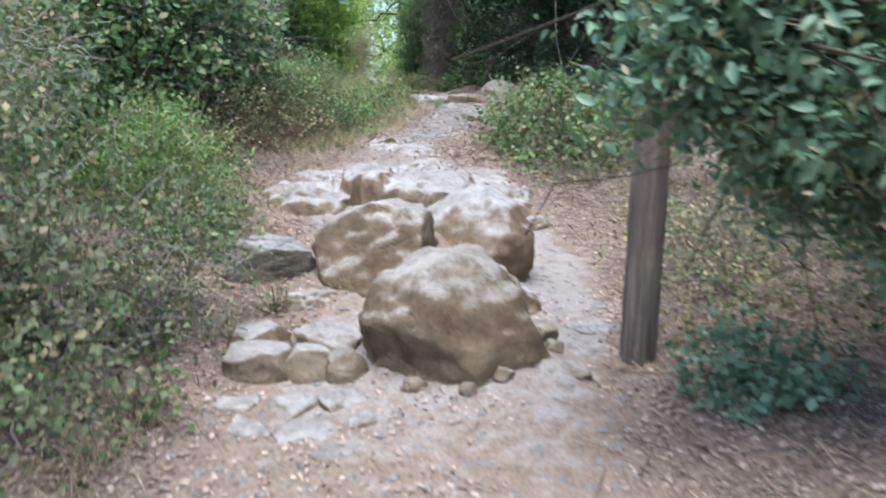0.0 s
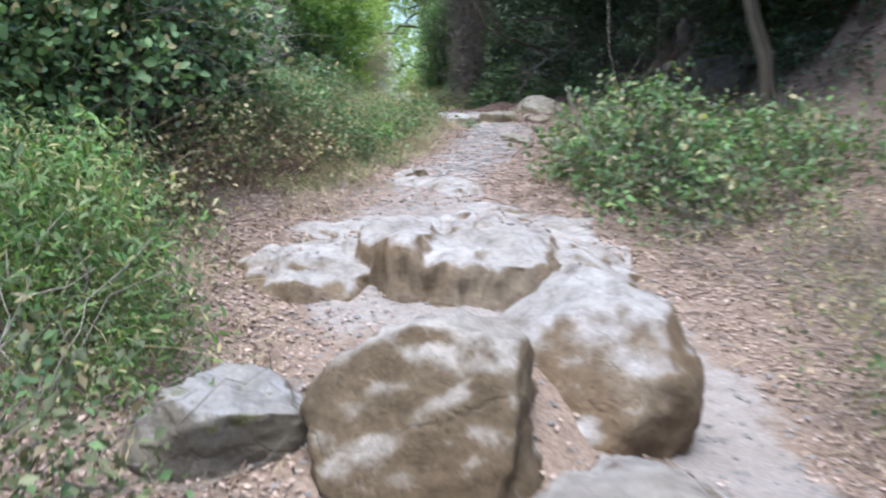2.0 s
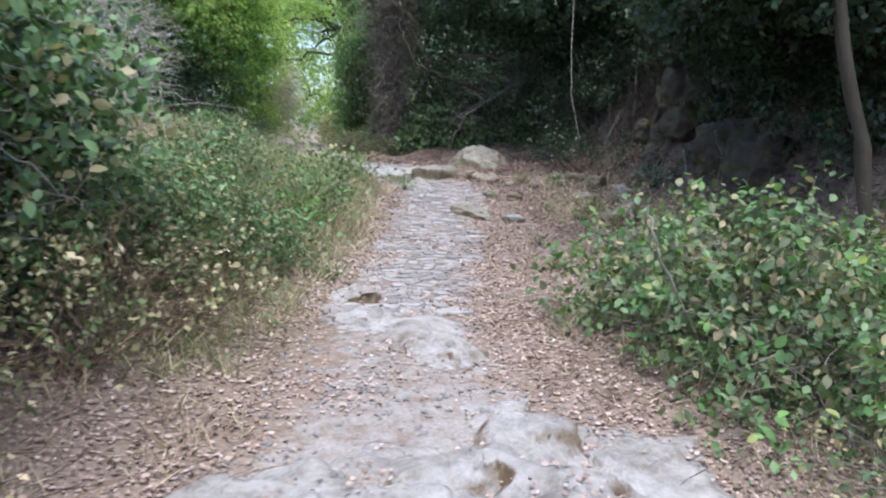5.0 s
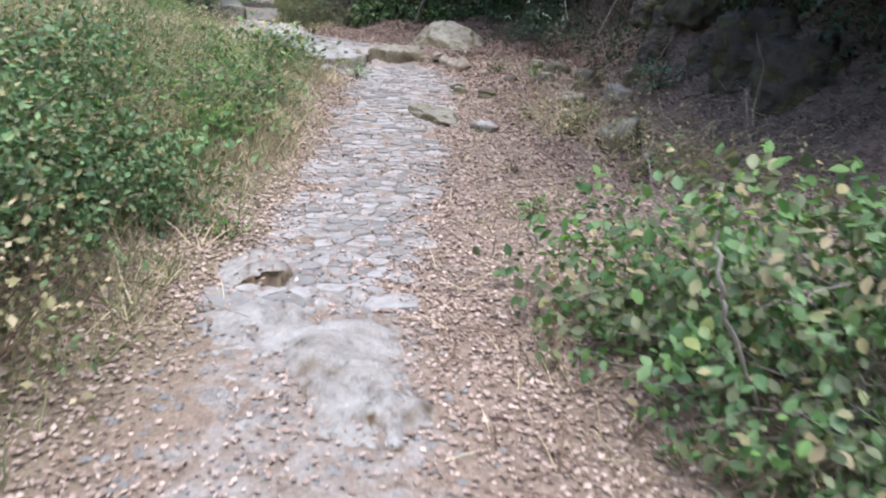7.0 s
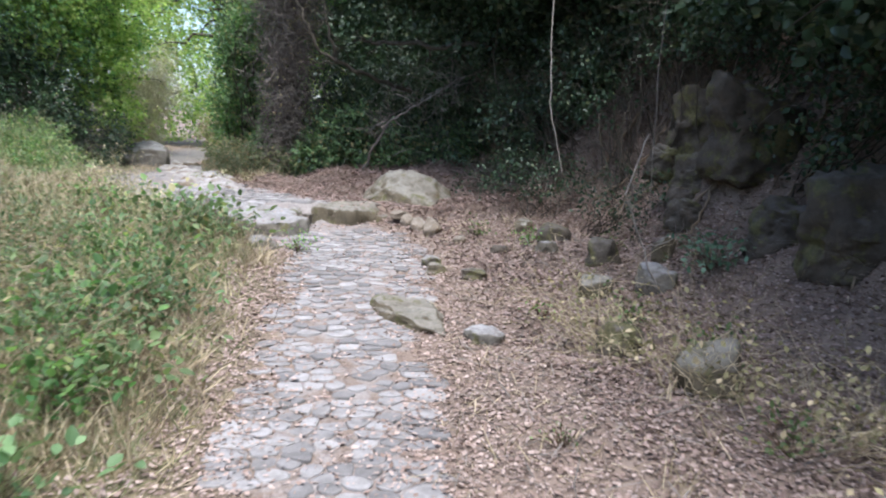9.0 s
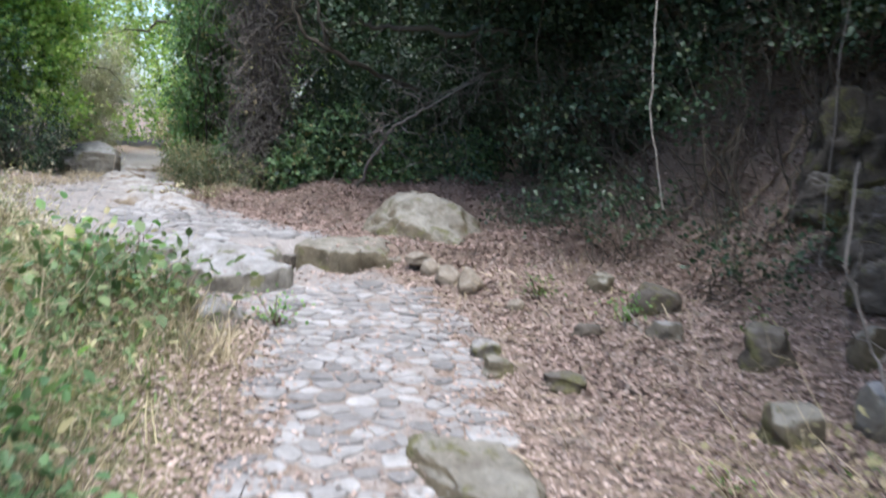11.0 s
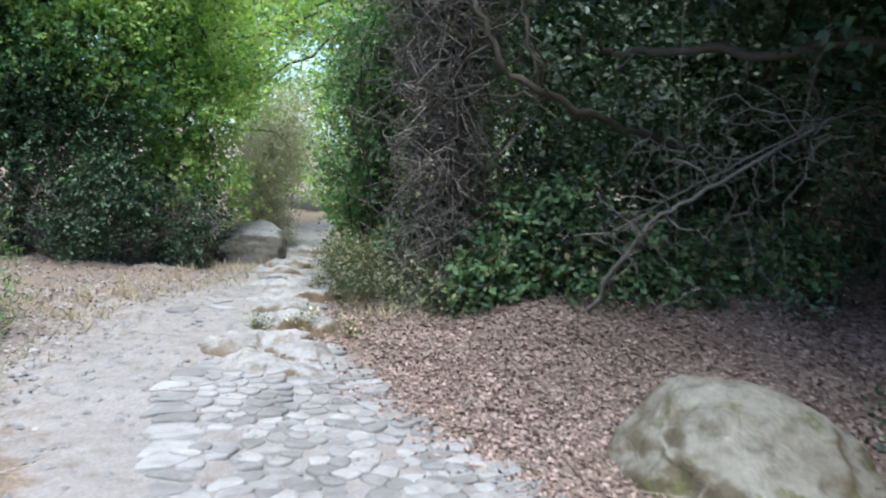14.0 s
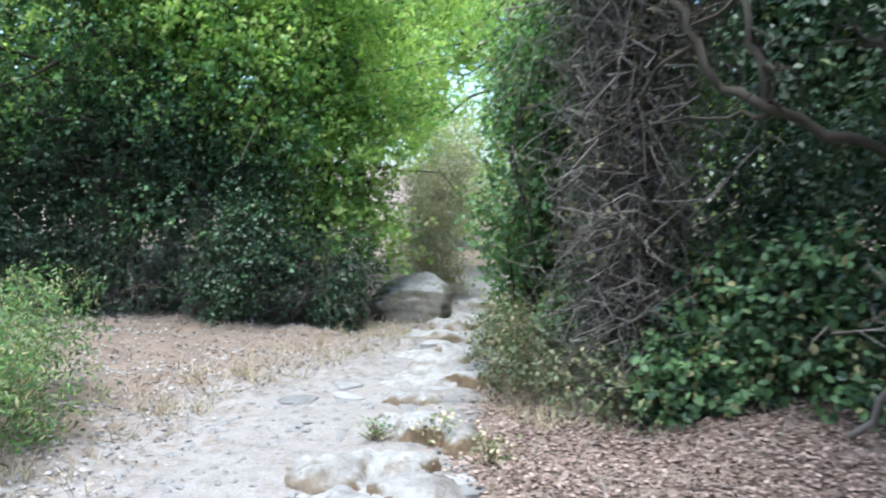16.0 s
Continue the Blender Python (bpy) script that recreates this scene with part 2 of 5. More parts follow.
M_BRAMBLE = leaf_material("bramble leaf", (.058, .118, .048), (.175, .285, .125), (.32, .29, .15), .10)
M_BRAMBLE_DRY = leaf_material("sunburnt bramble leaf", (.07, .095, .05), (.195, .22, .12), (.31, .26, .16), .16)
M_IVY = leaf_material("dark glossy leaf", (.019, .042, .025), (.064, .11, .06), (.12, .145, .075), .06, .4, .28)
M_FRESH = leaf_material("fresh green leaf", (.085, .20, .07), (.24, .42, .14), (.40, .46, .18), .08, .5, .58)
M_HERB = leaf_material("dull green herb leaf", (.07, .115, .045), (.19, .27, .115), (.40, .37, .20), .14, .55, .4)
# overly bright leaf colour: direct sun on the far trees is painted in
M_SUNNY = leaf_material("sunlit yellow green leaf", (.28, .46, .13), (.54, .70, .24), (.66, .70, .34), .12, .5, .68)
M_HEDGE = leaf_material("hedge leaf", (.04, .095, .042), (.135, .25, .11), (.26, .30, .13), .08, .45, .35)
M_LAUREL = leaf_material("grey green leaf", (.075, .155, .105), (.21, .33, .23), (0.362, 0.348, 0.232), .05, .4, .3)
M_OLIVEDRY = leaf_material("dry olive leaf", (0.145, 0.138, 0.0725), (0.348, 0.319, 0.174), (0.522, 0.435, 0.29), .2, .7, .3)
M_TWIG = fibre_material("grey twig", (.07, .06, .052), (.26, .235, .21))
M_TWIG_PALE = fibre_material("pale dead twig", (.18, .16, .14), (.46, .42, .37))
M_STEM = fibre_material("brown stem", (.05, .035, .026), (.19, .13, .09))
M_BARK = fibre_material("bark", (.026, .022, .017), (.095, .082, .062))
M_BARK_TAN = fibre_material("tan bark", (.10, .075, .05), (.30, .23, .16))
M_STRAW = fibre_material("straw", (.20, .16, .09), (.52, .44, .30))
M_GRASS = leaf_material("grass blade", (.13, .16, .075), (.31, .33, .18), (.58, .52, .36), .4, .6, .35)
M_LITTER = litter_material("fallen leaf", (.17, .122, .096), (.28, .208, .172), (.36, .285, .245))
M_LITTER_RED = litter_material("russet fallen leaf", (.085, .058, .047), (.20, .14, .115), (.33, .245, .21))
M_LITTER_GREY = litter_material("grey fallen leaf", (.095, .084, .078), (.19, .172, .162), (.29, .268, .255))
M_POST = post_material()
M_FEATHER = leaf_material("beige plume", (.36, .36, .25), (.58, .57, .43), (.66, .62, .5), .2, .8, .45)


# ---- mesh helpers ----
def mesh_of(name, verts, faces, material, shade=True):
    """A mesh from numpy arrays: verts (n,3) and faces (m,k), all of one size k."""
    verts, faces = np.asarray(verts, np.float32), np.asarray(faces, np.int32)
    me = bpy.data.meshes.new(name)
    me.vertices.add(len(verts))
    me.vertices.foreach_set("co", verts.ravel())
    k = faces.shape[1]
    me.loops.add(faces.size)
    me.loops.foreach_set("vertex_index", faces.ravel())
    me.polygons.add(len(faces))
    me.polygons.foreach_set("loop_start", np.arange(0, faces.size, k, dtype=np.int32))
    me.polygons.foreach_set("loop_total", np.full(len(faces), k, np.int32))
    me.polygons.foreach_set("use_smooth", np.full(len(faces), shade, bool))
    me.materials.append(material)
    me.update(calc_edges=True)
    return me


def part_mesh(name, me, parent=None, label="", kind=""):
    ob = new(name, me)
    if parent is not None:
        ob.parent = parent
    return tagged(ob, label, kind=kind)


def thing(name, x, y, z, label, category, group="", kind=""):
    e = new(name)
    e.empty_display_size = .1
    e.matrix_world = pose(x, y, z)
    return tagged(e, label, category, group, kind)


def unit(v):
    return v / np.maximum(np.linalg.norm(v, axis=-1, keepdims=True), 1e-9)


SIMPLE = (np.array([(0, 0, 0), (-.32, .48, .07), (0, 1, -.06), (.32, .48, .07)]), np.array([(0, 2, 1), (0, 3, 2)]))
OVAL = (np.array([(0, 0, 0), (-.22, .2, .05), (-.33, .5, .07), (-.2, .8, .03), (0, 1, -.08), (.2, .8, .03), (.33, .5, .07), (.22, .2, .05), (0, .5, 0)]),
        np.array([(0, 8, 1), (1, 8, 2), (2, 8, 3), (3, 8, 4), (4, 8, 5), (5, 8, 6), (6, 8, 7), (7, 8, 0)]))
LANCE = (np.array([(0, 0, 0), (-.13, .3, .03), (-.11, .65, .02), (0, 1, -.1), (.11, .65, .02), (.13, .3, .03)]),
         np.array([(0, 5, 1), (1, 5, 4), (1, 4, 2), (2, 4, 3)]))
NARROW = (OVAL[0] * (.68, 1, 1), OVAL[1])
BLADE = (np.array([(-.02, 0, 0), (.02, 0, 0), (.014, .55, .06), (-.014, .55, .06), (0, 1, .28)]), np.array([(0, 1, 2), (0, 2, 3), (3, 2, 4)]))
CURL = (np.array([(0, 0, .06), (-.3, .4, .16), (0, 1, .12), (.3, .5, .0)]), np.array([(0, 2, 1), (0, 3, 2)]))


def leaves(origin, axis, normal, size, shape=SIMPLE):
    """Verts and faces of many leaves: each grows from origin along axis, its face to normal."""
    tv, tf = shape
    axis = unit(axis)
    side = unit(np.cross(axis, normal))
    up = np.cross(side, axis)
    size = np.asarray(size)[:, None, None]
    v = origin[:, None, :] + size * (tv[None, :, 0, None] * side[:, None, :] + tv[None, :, 1, None] * axis[:, None, :] + tv[None, :, 2, None] * up[:, None, :])
    f = tf[None] + (np.arange(len(origin)) * len(tv))[:, None, None]
    return v.reshape(-1, 3), f.reshape(-1, 3)


def tubes(paths, sides=5):
    """Verts and quads of tapered tubes; each path is (points (n,3), radii (n,))."""
    vs, fs, base = [], [], 0
    ring = np.arange(sides) * 2 * math.pi / sides
    for pts, rad in paths:
        pts, rad = np.asarray(pts, float), np.asarray(rad, float)
        tan = unit(np.gradient(pts, axis=0))
        ref = np.where(np.abs(tan[:, 2:3]) > .9, np.array([[1.0, 0, 0]]), np.array([[0, 0, 1.0]]))
        a = unit(np.cross(tan, ref))
        b = np.cross(tan, a)
        v = pts[:, None] + rad[:, None, None] * (np.cos(ring)[None, :, None] * a[:, None] + np.sin(ring)[None, :, None] * b[:, None])
        n = len(pts)
        i, j = np.meshgrid(np.arange(n - 1), np.arange(sides), indexing="ij")
        j2 = (j + 1) % sides
        q = np.stack([i * sides + j, (i + 1) * sides + j, (i + 1) * sides + j2, i * sides + j2], -1).reshape(-1, 4)
        vs.append(v.reshape(-1, 3))
        fs.append(q + base)
        base += n * sides
    return np.concatenate(vs), np.concatenate(fs)


def wander(a, b, r0, r1, n=8, bend=.12):
    """A crooked tapered stem from a to b."""
    a, b = np.asarray(a, float), np.asarray(b, float)
    s = np.linspace(0, 1, n)[:, None]
    length = np.linalg.norm(b - a)
    kink = np.cumsum(rng.normal(0, 1, (n, 3)), 0)
    kink = kink - s * kink[-1] - (1 - s) * kink[0]
    return a + (b - a) * s + kink * bend * length / n ** .5 * .6, r0 + (r1 - r0) * s[:, 0]


def blobs_points(blobs, count, shell=.55):
    """Places in and near the skin of some ellipsoids, and the way out from them. Blobs: (x, y, z, rx, ry, rz)."""
    b = np.array(blobs, float)
    rs = np.random.default_rng(len(blobs) * 17 + 3)
    kids = [np.concatenate([c[:3] + d * c[3:] * rs.uniform(.6, .95), c[3:] * rs.uniform(.28, .5)]) for c in b for d in unit(rs.normal(size=(9, 3)))]
    core = np.where(np.arange(len(b) + len(kids)) < len(b), .4, 1.0)
    b = np.concatenate([b * (1, 1, 1, .8, .8, .8), np.array(kids)])
    w = core * (b[:, 3] * b[:, 4] + b[:, 4] * b[:, 5] + b[:, 3] * b[:, 5])
    pick = rng.choice(len(b), count, p=w / w.sum())
    d = unit(rng.normal(size=(count, 3)))
    r = np.where(rng.random(count) < shell, 1 - .28 * rng.random(count) ** 1.5, rng.random(count) ** .4)
    lump = 1 + .22 * np.sin(d[:, 0] * 5 + pick) * np.cos(d[:, 1] * 6 + d[:, 2] * 4 + pick * 2) + .1 * rng.normal(size=count)
    p = b[pick, :3] + d * b[pick, 3:] * (r * lump)[:, None]
    out = unit(d / b[pick, 3:])
    return p, out


def sprays(p, out, per, length, size, droop=.25, spread=.9):
    """Sprigs at p, each with several leaves set alternately along it."""
    n = len(p)
    way = unit(out + rng.normal(0, spread * .6, (n, 3)) + np.array([0, 0, -droop]))
    k = np.arange(per)
    along = (k + .5) / per
    origin = p[:, None] + way[:, None] * (along[None, :, None] * length)
    origin = origin.reshape(-1, 3) + rng.normal(0, length * .06, (n * per, 3))
    way = np.repeat(way, per, 0)
    cross = unit(np.cross(way, rng.normal(size=(n * per, 3))))
    axis = unit(way * .5 + cross * 1.0)
    nrm = unit(np.array([0, 0, .8]) + np.repeat(out, per, 0) * .7 + rng.normal(0, .45, (n * per, 3)))
    return origin, axis, nrm, size * rng.uniform(.6, 1.3, n * per)


def above_ground(o, margin=.01):
    return o[:, 2] > ground(o[:, 0], o[:, 1]) + margin


def bush(name, label, category, blobs, count, leaf, material, shape=SIMPLE, per=5, spray=.16, stems=14, stem_mat=None, stem_r=.008, shell=.55, droop=.2,
         bare=0, group="", extra=()):
    """A bush: stems from its foot into the clumps, and a foliage mesh. bare: number of leafless twigs that stick out."""
    cx, cy = np.mean([b[0] for b in blobs]), np.mean([b[1] for b in blobs])
    root = thing(name, cx, cy, height(cx, cy), label, category, group)
    off = np.array([cx, cy, height(cx, cy)])
    for i, (mat, share, sz) in enumerate(((material, 1.0, leaf), *extra)):
        p, out = blobs_points(blobs, max(2, int(count * share / per)), shell)
        o, a, nn, s = sprays(p, out, per, spray, sz, droop)
        keep = above_ground(o)
        v, f = leaves(o[keep] - off, a[keep], nn[keep], s[keep], shape)
        part_mesh("foliage", mesh_of("foliage", v, f, mat), root, kind="stuff")
    paths = []
    for i in range(stems):
        b = blobs[i % len(blobs)]
        fx, fy = cx + (b[0] - cx) * .6 + rng.normal(0, .12), cy + (b[1] - cy) * .6 + rng.normal(0, .12)
        d = unit(rng.normal(size=3) * (1, 1, .6) + (0, 0, .5))
        end = np.array(b[:3]) + d * np.array(b[3:]) * rng.uniform(.5, .95)
        paths.append(wander((fx, fy, height(fx, fy) - .03), end, stem_r * rng.uniform(.7, 1.6), stem_r * .35, 9, .22))
    for i in range(bare):
        b = blobs[rng.integers(len(blobs))]
        d = unit(rng.normal(size=3))
        s = np.array(b[:3]) + d * np.array(b[3:]) * rng.uniform(.5, .9)
        e = s + unit(d + rng.normal(0, .6, 3)) * rng.uniform(.2, .6)
        if e[2] > height(e[0], e[1]) and s[2] > height(s[0], s[1]):
            paths.append(wander(s, e, stem_r * .55, stem_r * .2, 7, .25))
    if paths:
        v, f = tubes(paths, 4)
        part_mesh("stem_tangle", mesh_of("stem_tangle", v - off, f, stem_mat or M_STEM), root, kind="stuff")
    return root


def tree(name, label, foot, trunk_pts, trunk_r, blobs, count, leaf, material, bark, shape=SIMPLE, per=6, spray=.3, limbs=14, shell=.5, group="", extra=(), limb_from=.5):
    """A tree: tapered trunk, limbs that reach into the crown, and a crown of small leaves."""
    off = np.array([foot[0], foot[1], height(*foot)])
    root = thing(name, *off, label, "tree", group)
    pts = np.array([(foot[0], foot[1], off[2] - .15), *trunk_pts], float)
    fine = np.concatenate([np.linspace(pts[i], pts[i + 1], 5, endpoint=False) for i in range(len(pts) - 1)] + [pts[-1:]])
    fine = fine + np.random.default_rng(3).normal(0, min(.02, trunk_r * .2), fine.shape)
    rad = np.linspace(trunk_r, trunk_r * .35, len(fine))
    rad[0] *= 1.5
    v, f = tubes([(fine, rad)], 10)
    part_mesh("trunk", mesh_of("trunk", v - off, f, bark), root)
    for i in range(limbs):
        paths = []
        s = fine[rng.integers(int(len(fine) * limb_from), len(fine))]
        b = blobs[i % len(blobs)]
        e = np.array(b[:3]) + unit(rng.normal(size=3)) * np.array(b[3:]) * .7
        path, r = wander(s, e, trunk_r * .4, trunk_r * .08, 10, .2)
        paths.append((path, r))
        for _ in range(3):
            k = rng.integers(4, 9)
            paths.append(wander(path[k], path[k] + rng.normal(0, .45, 3), r[k] * .6, .004, 6, .25))
        v, f = tubes(paths, 5)
        part_mesh("limb", mesh_of("limb", v - off, f, bark), root)
    for mat, share, sz in ((material, 1.0, leaf), *extra):
        p, out = blobs_points(blobs, int(count * share / per), shell)
        o, a, nn, s = sprays(p, out, per, spray, sz)
        keep = above_ground(o, .2)
        v, f = leaves(o[keep] - off, a[keep], nn[keep], s[keep], shape)
        part_mesh("crown", mesh_of("crown", v, f, mat), root, kind="stuff")
    return root


def boulder(name, label, at, size, seed, material, turn=0, tilt=(0, 0), cuts=9, detail=5, rough=.055, category="rock", group="", parent=None, straight=False):
    """A rock: a ball cut by random planes into facets, then worn and pitted. at: the middle; size: half extents."""
    rs = np.random.default_rng(seed)
    bm = bmesh.new()
    bmesh.ops.create_icosphere(bm, subdivisions=detail, radius=1)
    co = np.array([v.co[:] for v in bm.verts])
    for i in range(cuts + 12):
        d = unit(rs.normal(size=3))
        lim = rs.uniform(.55, .82)
        if i == 0 and cuts > 0:
            d, lim = unit(np.array([rs.normal(0, .12), rs.normal(0, .12), 1.0])), rs.uniform(.55, .68)
        h = co @ d
        over = np.maximum(h - lim, 0)
        co = co - d[None] * (over * .9)[:, None]
    co = co / np.abs(co).max(0)
    low = np.minimum(co[:, 2], 0)
    if cuts > 0 or straight:
        rad = np.maximum(np.hypot(co[:, 0], co[:, 1]), .3)
        co[:, :2] *= (1 + smooth(-.1, .5, -low) * (.97 / rad - 1) * .85)[:, None]
    co = co / np.abs(co).max(0)
    sx = np.array(size)
    w = co * sx
    off = rs.uniform(0, 50, 3)
    n3 = np.array([noise.fractal(Vector(p * 2.4 / max(size) + off), .75, 2.1, 6) - .5 * abs(noise.noise(Vector(p * 3.4 / max(size) + off * 2))) for p in w])
    n4 = np.array([noise.fractal(Vector((p[0] * 7, p[1] * 7, p[2] * 14)) + Vector(off), .8, 2.0, 5) for p in w])
    w = w + unit(co) * (n3 * rough * max(size) + n4 * .022 * min(1, max(size) * 2.5))[:, None]
    for v, p in zip(bm.verts, w):
        v.co = p
    me = bpy.data.meshes.new(name)
    bm.to_mesh(me)
    bm.free()
    me.polygons.foreach_set("use_smooth", np.full(len(me.polygons), True))
    me.materials.append(material)
    ob = new(name, me)
    m = pose(*at, tilt[0], tilt[1], turn)
    ob.matrix_world = m
    if parent is not None:
        ob.parent = parent
        ob.matrix_parent_inverse = parent.matrix_world.inverted()
        return tagged(ob, label)
    return tagged(ob, label, category, group)


BEDS = []


def bedrock(name, label, x0, x1, y0, y1, humps, seed, material, group="", step=.02, drop=.5, soft=.24, rough=1.0):
    """Rock that shows out of the ground as humps with steep, broken fronts, each a ledge of its own. Humps: x, y, half sizes, top height, slope along x and y."""
    gx, gy = np.arange(x0, x1, step), np.arange(y0, y1, step)
    X, Y = np.meshgrid(gx, gy, indexing="ij")
    wx = X + .10 * wave(X, Y, .38, seed) + .05 * wave(X, Y, .14, seed + 1)
    wy = Y + .10 * wave(X, Y, .41, seed + 2) + .05 * wave(X, Y, .13, seed + 3)
    G = ground(X, Y)
    Z, own, best = G - .12, np.zeros(X.shape, int), np.full(X.shape, 9.0)
    for i, (cx, cy, rx, ry, top, sx, sy) in enumerate(humps):
        dx, dy = wx - cx, wy - cy
        q = ((np.abs(dx) / rx) ** 2.6 + (np.abs(dy) / ry) ** 2.6) ** (1 / 2.6)
        face = top + sx * dx + sy * dy - .07 * q ** 2 - drop * smooth(1 - soft, 1 + soft, q) + .03 * rough * wave(X, Y, .22, seed + 5 + i)
        own, best = np.where(q < best, i, own), np.minimum(q, best)
        Z = np.maximum(Z, face)
    crack = np.exp(-(wave(X, Y, .55, seed + 44) / .07) ** 2) + .7 * np.exp(-(wave(X, Y, .3, seed + 45) / .08) ** 2)
    Z = Z + rough * (.045 * wave(X, Y, .34, seed + 40) + .02 * wave(X, Y, .12, seed + 41) - .03 * np.abs(wave(X, Y, .17, seed + 42)) + .007 * wave(X, Y, .05, seed + 43) - .03 * crack)
    rim = np.minimum(np.minimum(X - x0, x1 - X), np.minimum(Y - y0, y1 - Y))
    Z = np.where(rim < .06, np.minimum(Z, G - .1), Z)
    BEDS.append((x0, y0, step, Z))
    steep = np.clip(np.hypot(*np.gradient(Z, step)) - .5, 0, 1)
    px = X + steep * (.035 * wave(Y, Z, .11, seed + 50) + .02 * wave(Y, Z, .045, seed + 51))
    py = Y + steep * (.045 * wave(X, Z, .10, seed + 52) + .02 * wave(X, Z, .04, seed + 53))
    nx, ny = X.shape
    i, j = np.meshgrid(np.arange(nx - 1), np.arange(ny - 1), indexing="ij")
    f = np.stack([i * ny + j, (i + 1) * ny + j, (i + 1) * ny + j + 1, i * ny + j + 1], -1).reshape(-1, 4)
    cx, cy = (x0 + x1) / 2, (y0 + y1) / 2
    off = np.array([cx, cy, height(cx, cy)])
    root = thing(name, *off, label, "rock", group)
    v = np.stack([px, py, Z], -1).reshape(-1, 3) - off
    shown = (Z > G - .05)[:-1, :-1] | (Z > G - .05)[1:, 1:] | (Z > G - .05)[:-1, 1:] | (Z > G - .05)[1:, :-1]
    mark, kin = np.where(shown, np.arange(shown.size).reshape(shown.shape), -1), own[:-1, :-1]
    for _ in range(400):
        old = mark.copy()
        for here, there in ((np.s_[1:], np.s_[:-1]), (np.s_[:-1], np.s_[1:]), (np.s_[:, 1:], np.s_[:, :-1]), (np.s_[:, :-1], np.s_[:, 1:])):
            joined = shown[here] & shown[there] & (kin[here] == kin[there])
            mark[here] = np.where(joined, np.maximum(mark[here], mark[there]), mark[here])
        if (mark == old).all():
            break
    for k, size in zip(*np.unique(mark[shown], return_counts=True)):
        if size > 70:
            used, part = np.unique(f[mark.ravel() == k], return_inverse=True)
            part_mesh("ledge", mesh_of("ledge", v[used], part.reshape(-1, 4), material), root)
    return root


def surface(x, y):
    """Height of the ground or of the bedrock that shows out of it."""
    z = ground(x, y)
    for x0, y0, step, grid in BEDS:
        i, j = np.floor((x - x0) / step).astype(int), np.floor((y - y0) / step).astype(int)
        ok = (i >= 0) & (j >= 0) & (i < grid.shape[0]) & (j < grid.shape[1])
        z = np.where(ok, np.maximum(z, grid[np.clip(i, 0, grid.shape[0] - 1), np.clip(j, 0, grid.shape[1] - 1)]), z)
    return z


# ---- ground ----
def grid_axis(stops):
    out = []
    for a, b, step in stops:
        out.extend(np.arange(a, b - 1e-6, step))
    out.append(stops[-1][1])
    return np.array(out)


def build_ground():
    gx = grid_axis([(-300, -40, 20), (-40, -12, 2), (-12, -4, .25), (-4, 5, .055), (5, 12, .25), (12, 40, 2), (40, 300, 20)])
    gy = grid_axis([(-300, -40, 20), (-40, -6, 1.5), (-6, 0, .2), (0, 30, .06), (30, 45, .3), (45, 100, 3), (100, 400, 20)])
    X, Y = np.meshgrid(gx, gy, indexing="ij")
    cx, cy = np.clip(X, -25, 25), np.clip(Y, -30, 80)
    Z = ground(cx, cy)
    nx, ny = X.shape
    v = np.stack([X, Y, Z], -1).reshape(-1, 3)
    i, j = np.meshgrid(np.arange(nx - 1), np.arange(ny - 1), indexing="ij")
    f = np.stack([i * ny + j, (i + 1) * ny + j, (i + 1) * ny + j + 1, i * ny + j + 1], -1).reshape(-1, 4)
    me = mesh_of("ground", v, f, M_GROUND)
    x, y = v[:, 0], v[:, 1]
    inside = np.minimum(x - left_of(y), right_of(y) - x) + .13 * wave(x, y, .45, 41) + .07 * wave(x, y, .16, 42)
    sand = smooth(-.12, .22, inside)
    # packed trail right of the outcrop and the wide upper stretch are dusty; the verge of the paving is littered
    sand = sand * np.interp(y, [0, 2.5, 3.5, 6, 8, 9.5, 10.5, 17, 18.2, 40], [.2, .3, .58, .75, .66, .5, .5, .52, .68, .7])
    sand = sand * (1 - .7 * (1 - smooth(.25, .6, x)) * smooth(4.3, 5, y) * (1 - smooth(6.0, 6.8, y)))
    # trodden dust beside the upper trail
    sand = np.maximum(sand, .6 * smooth(-1.7, -.1, x - left_of(y)) * smooth(18.4, 19.5, y) * (x < right_of(y)))
    grass = smooth(-.3, .5, -(x - left_of(y))) * smooth(8, 11, y) * (1 - smooth(18.5, 20, y))
    for key, val in (("sand", sand), ("grass", grass)):
        at = me.attributes.new(key, "FLOAT", "POINT")
        at.data.foreach_set("value", val.astype(np.float32))
    tagged(new("ground", me), "sandy, leaf-strewn hillside earth with a worn trail", "ground", kind="structure")


build_ground()


# ---- rocks of the outcrop ----
R = "rocks of the outcrop"
boulder("boulder", "large brown boulder beside the trail, dusty top painted paler as lit from above", (.08, 4.05, .16), (.54, .52, .50), 17, M_ROCK_BROWN, 12, (0, 4), -4, group=R, straight=True)
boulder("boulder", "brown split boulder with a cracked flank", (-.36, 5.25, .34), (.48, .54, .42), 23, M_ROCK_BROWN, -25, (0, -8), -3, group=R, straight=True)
boulder("boulder", "grey boulder with a rounded dusty top painted paler as lit from above", (.12, 5.72, .38), (.54, .58, .44), 35, M_ROCK, 10, (0, 6), -4, group=R, straight=True)
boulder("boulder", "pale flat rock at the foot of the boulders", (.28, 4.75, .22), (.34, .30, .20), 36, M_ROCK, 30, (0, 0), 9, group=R)
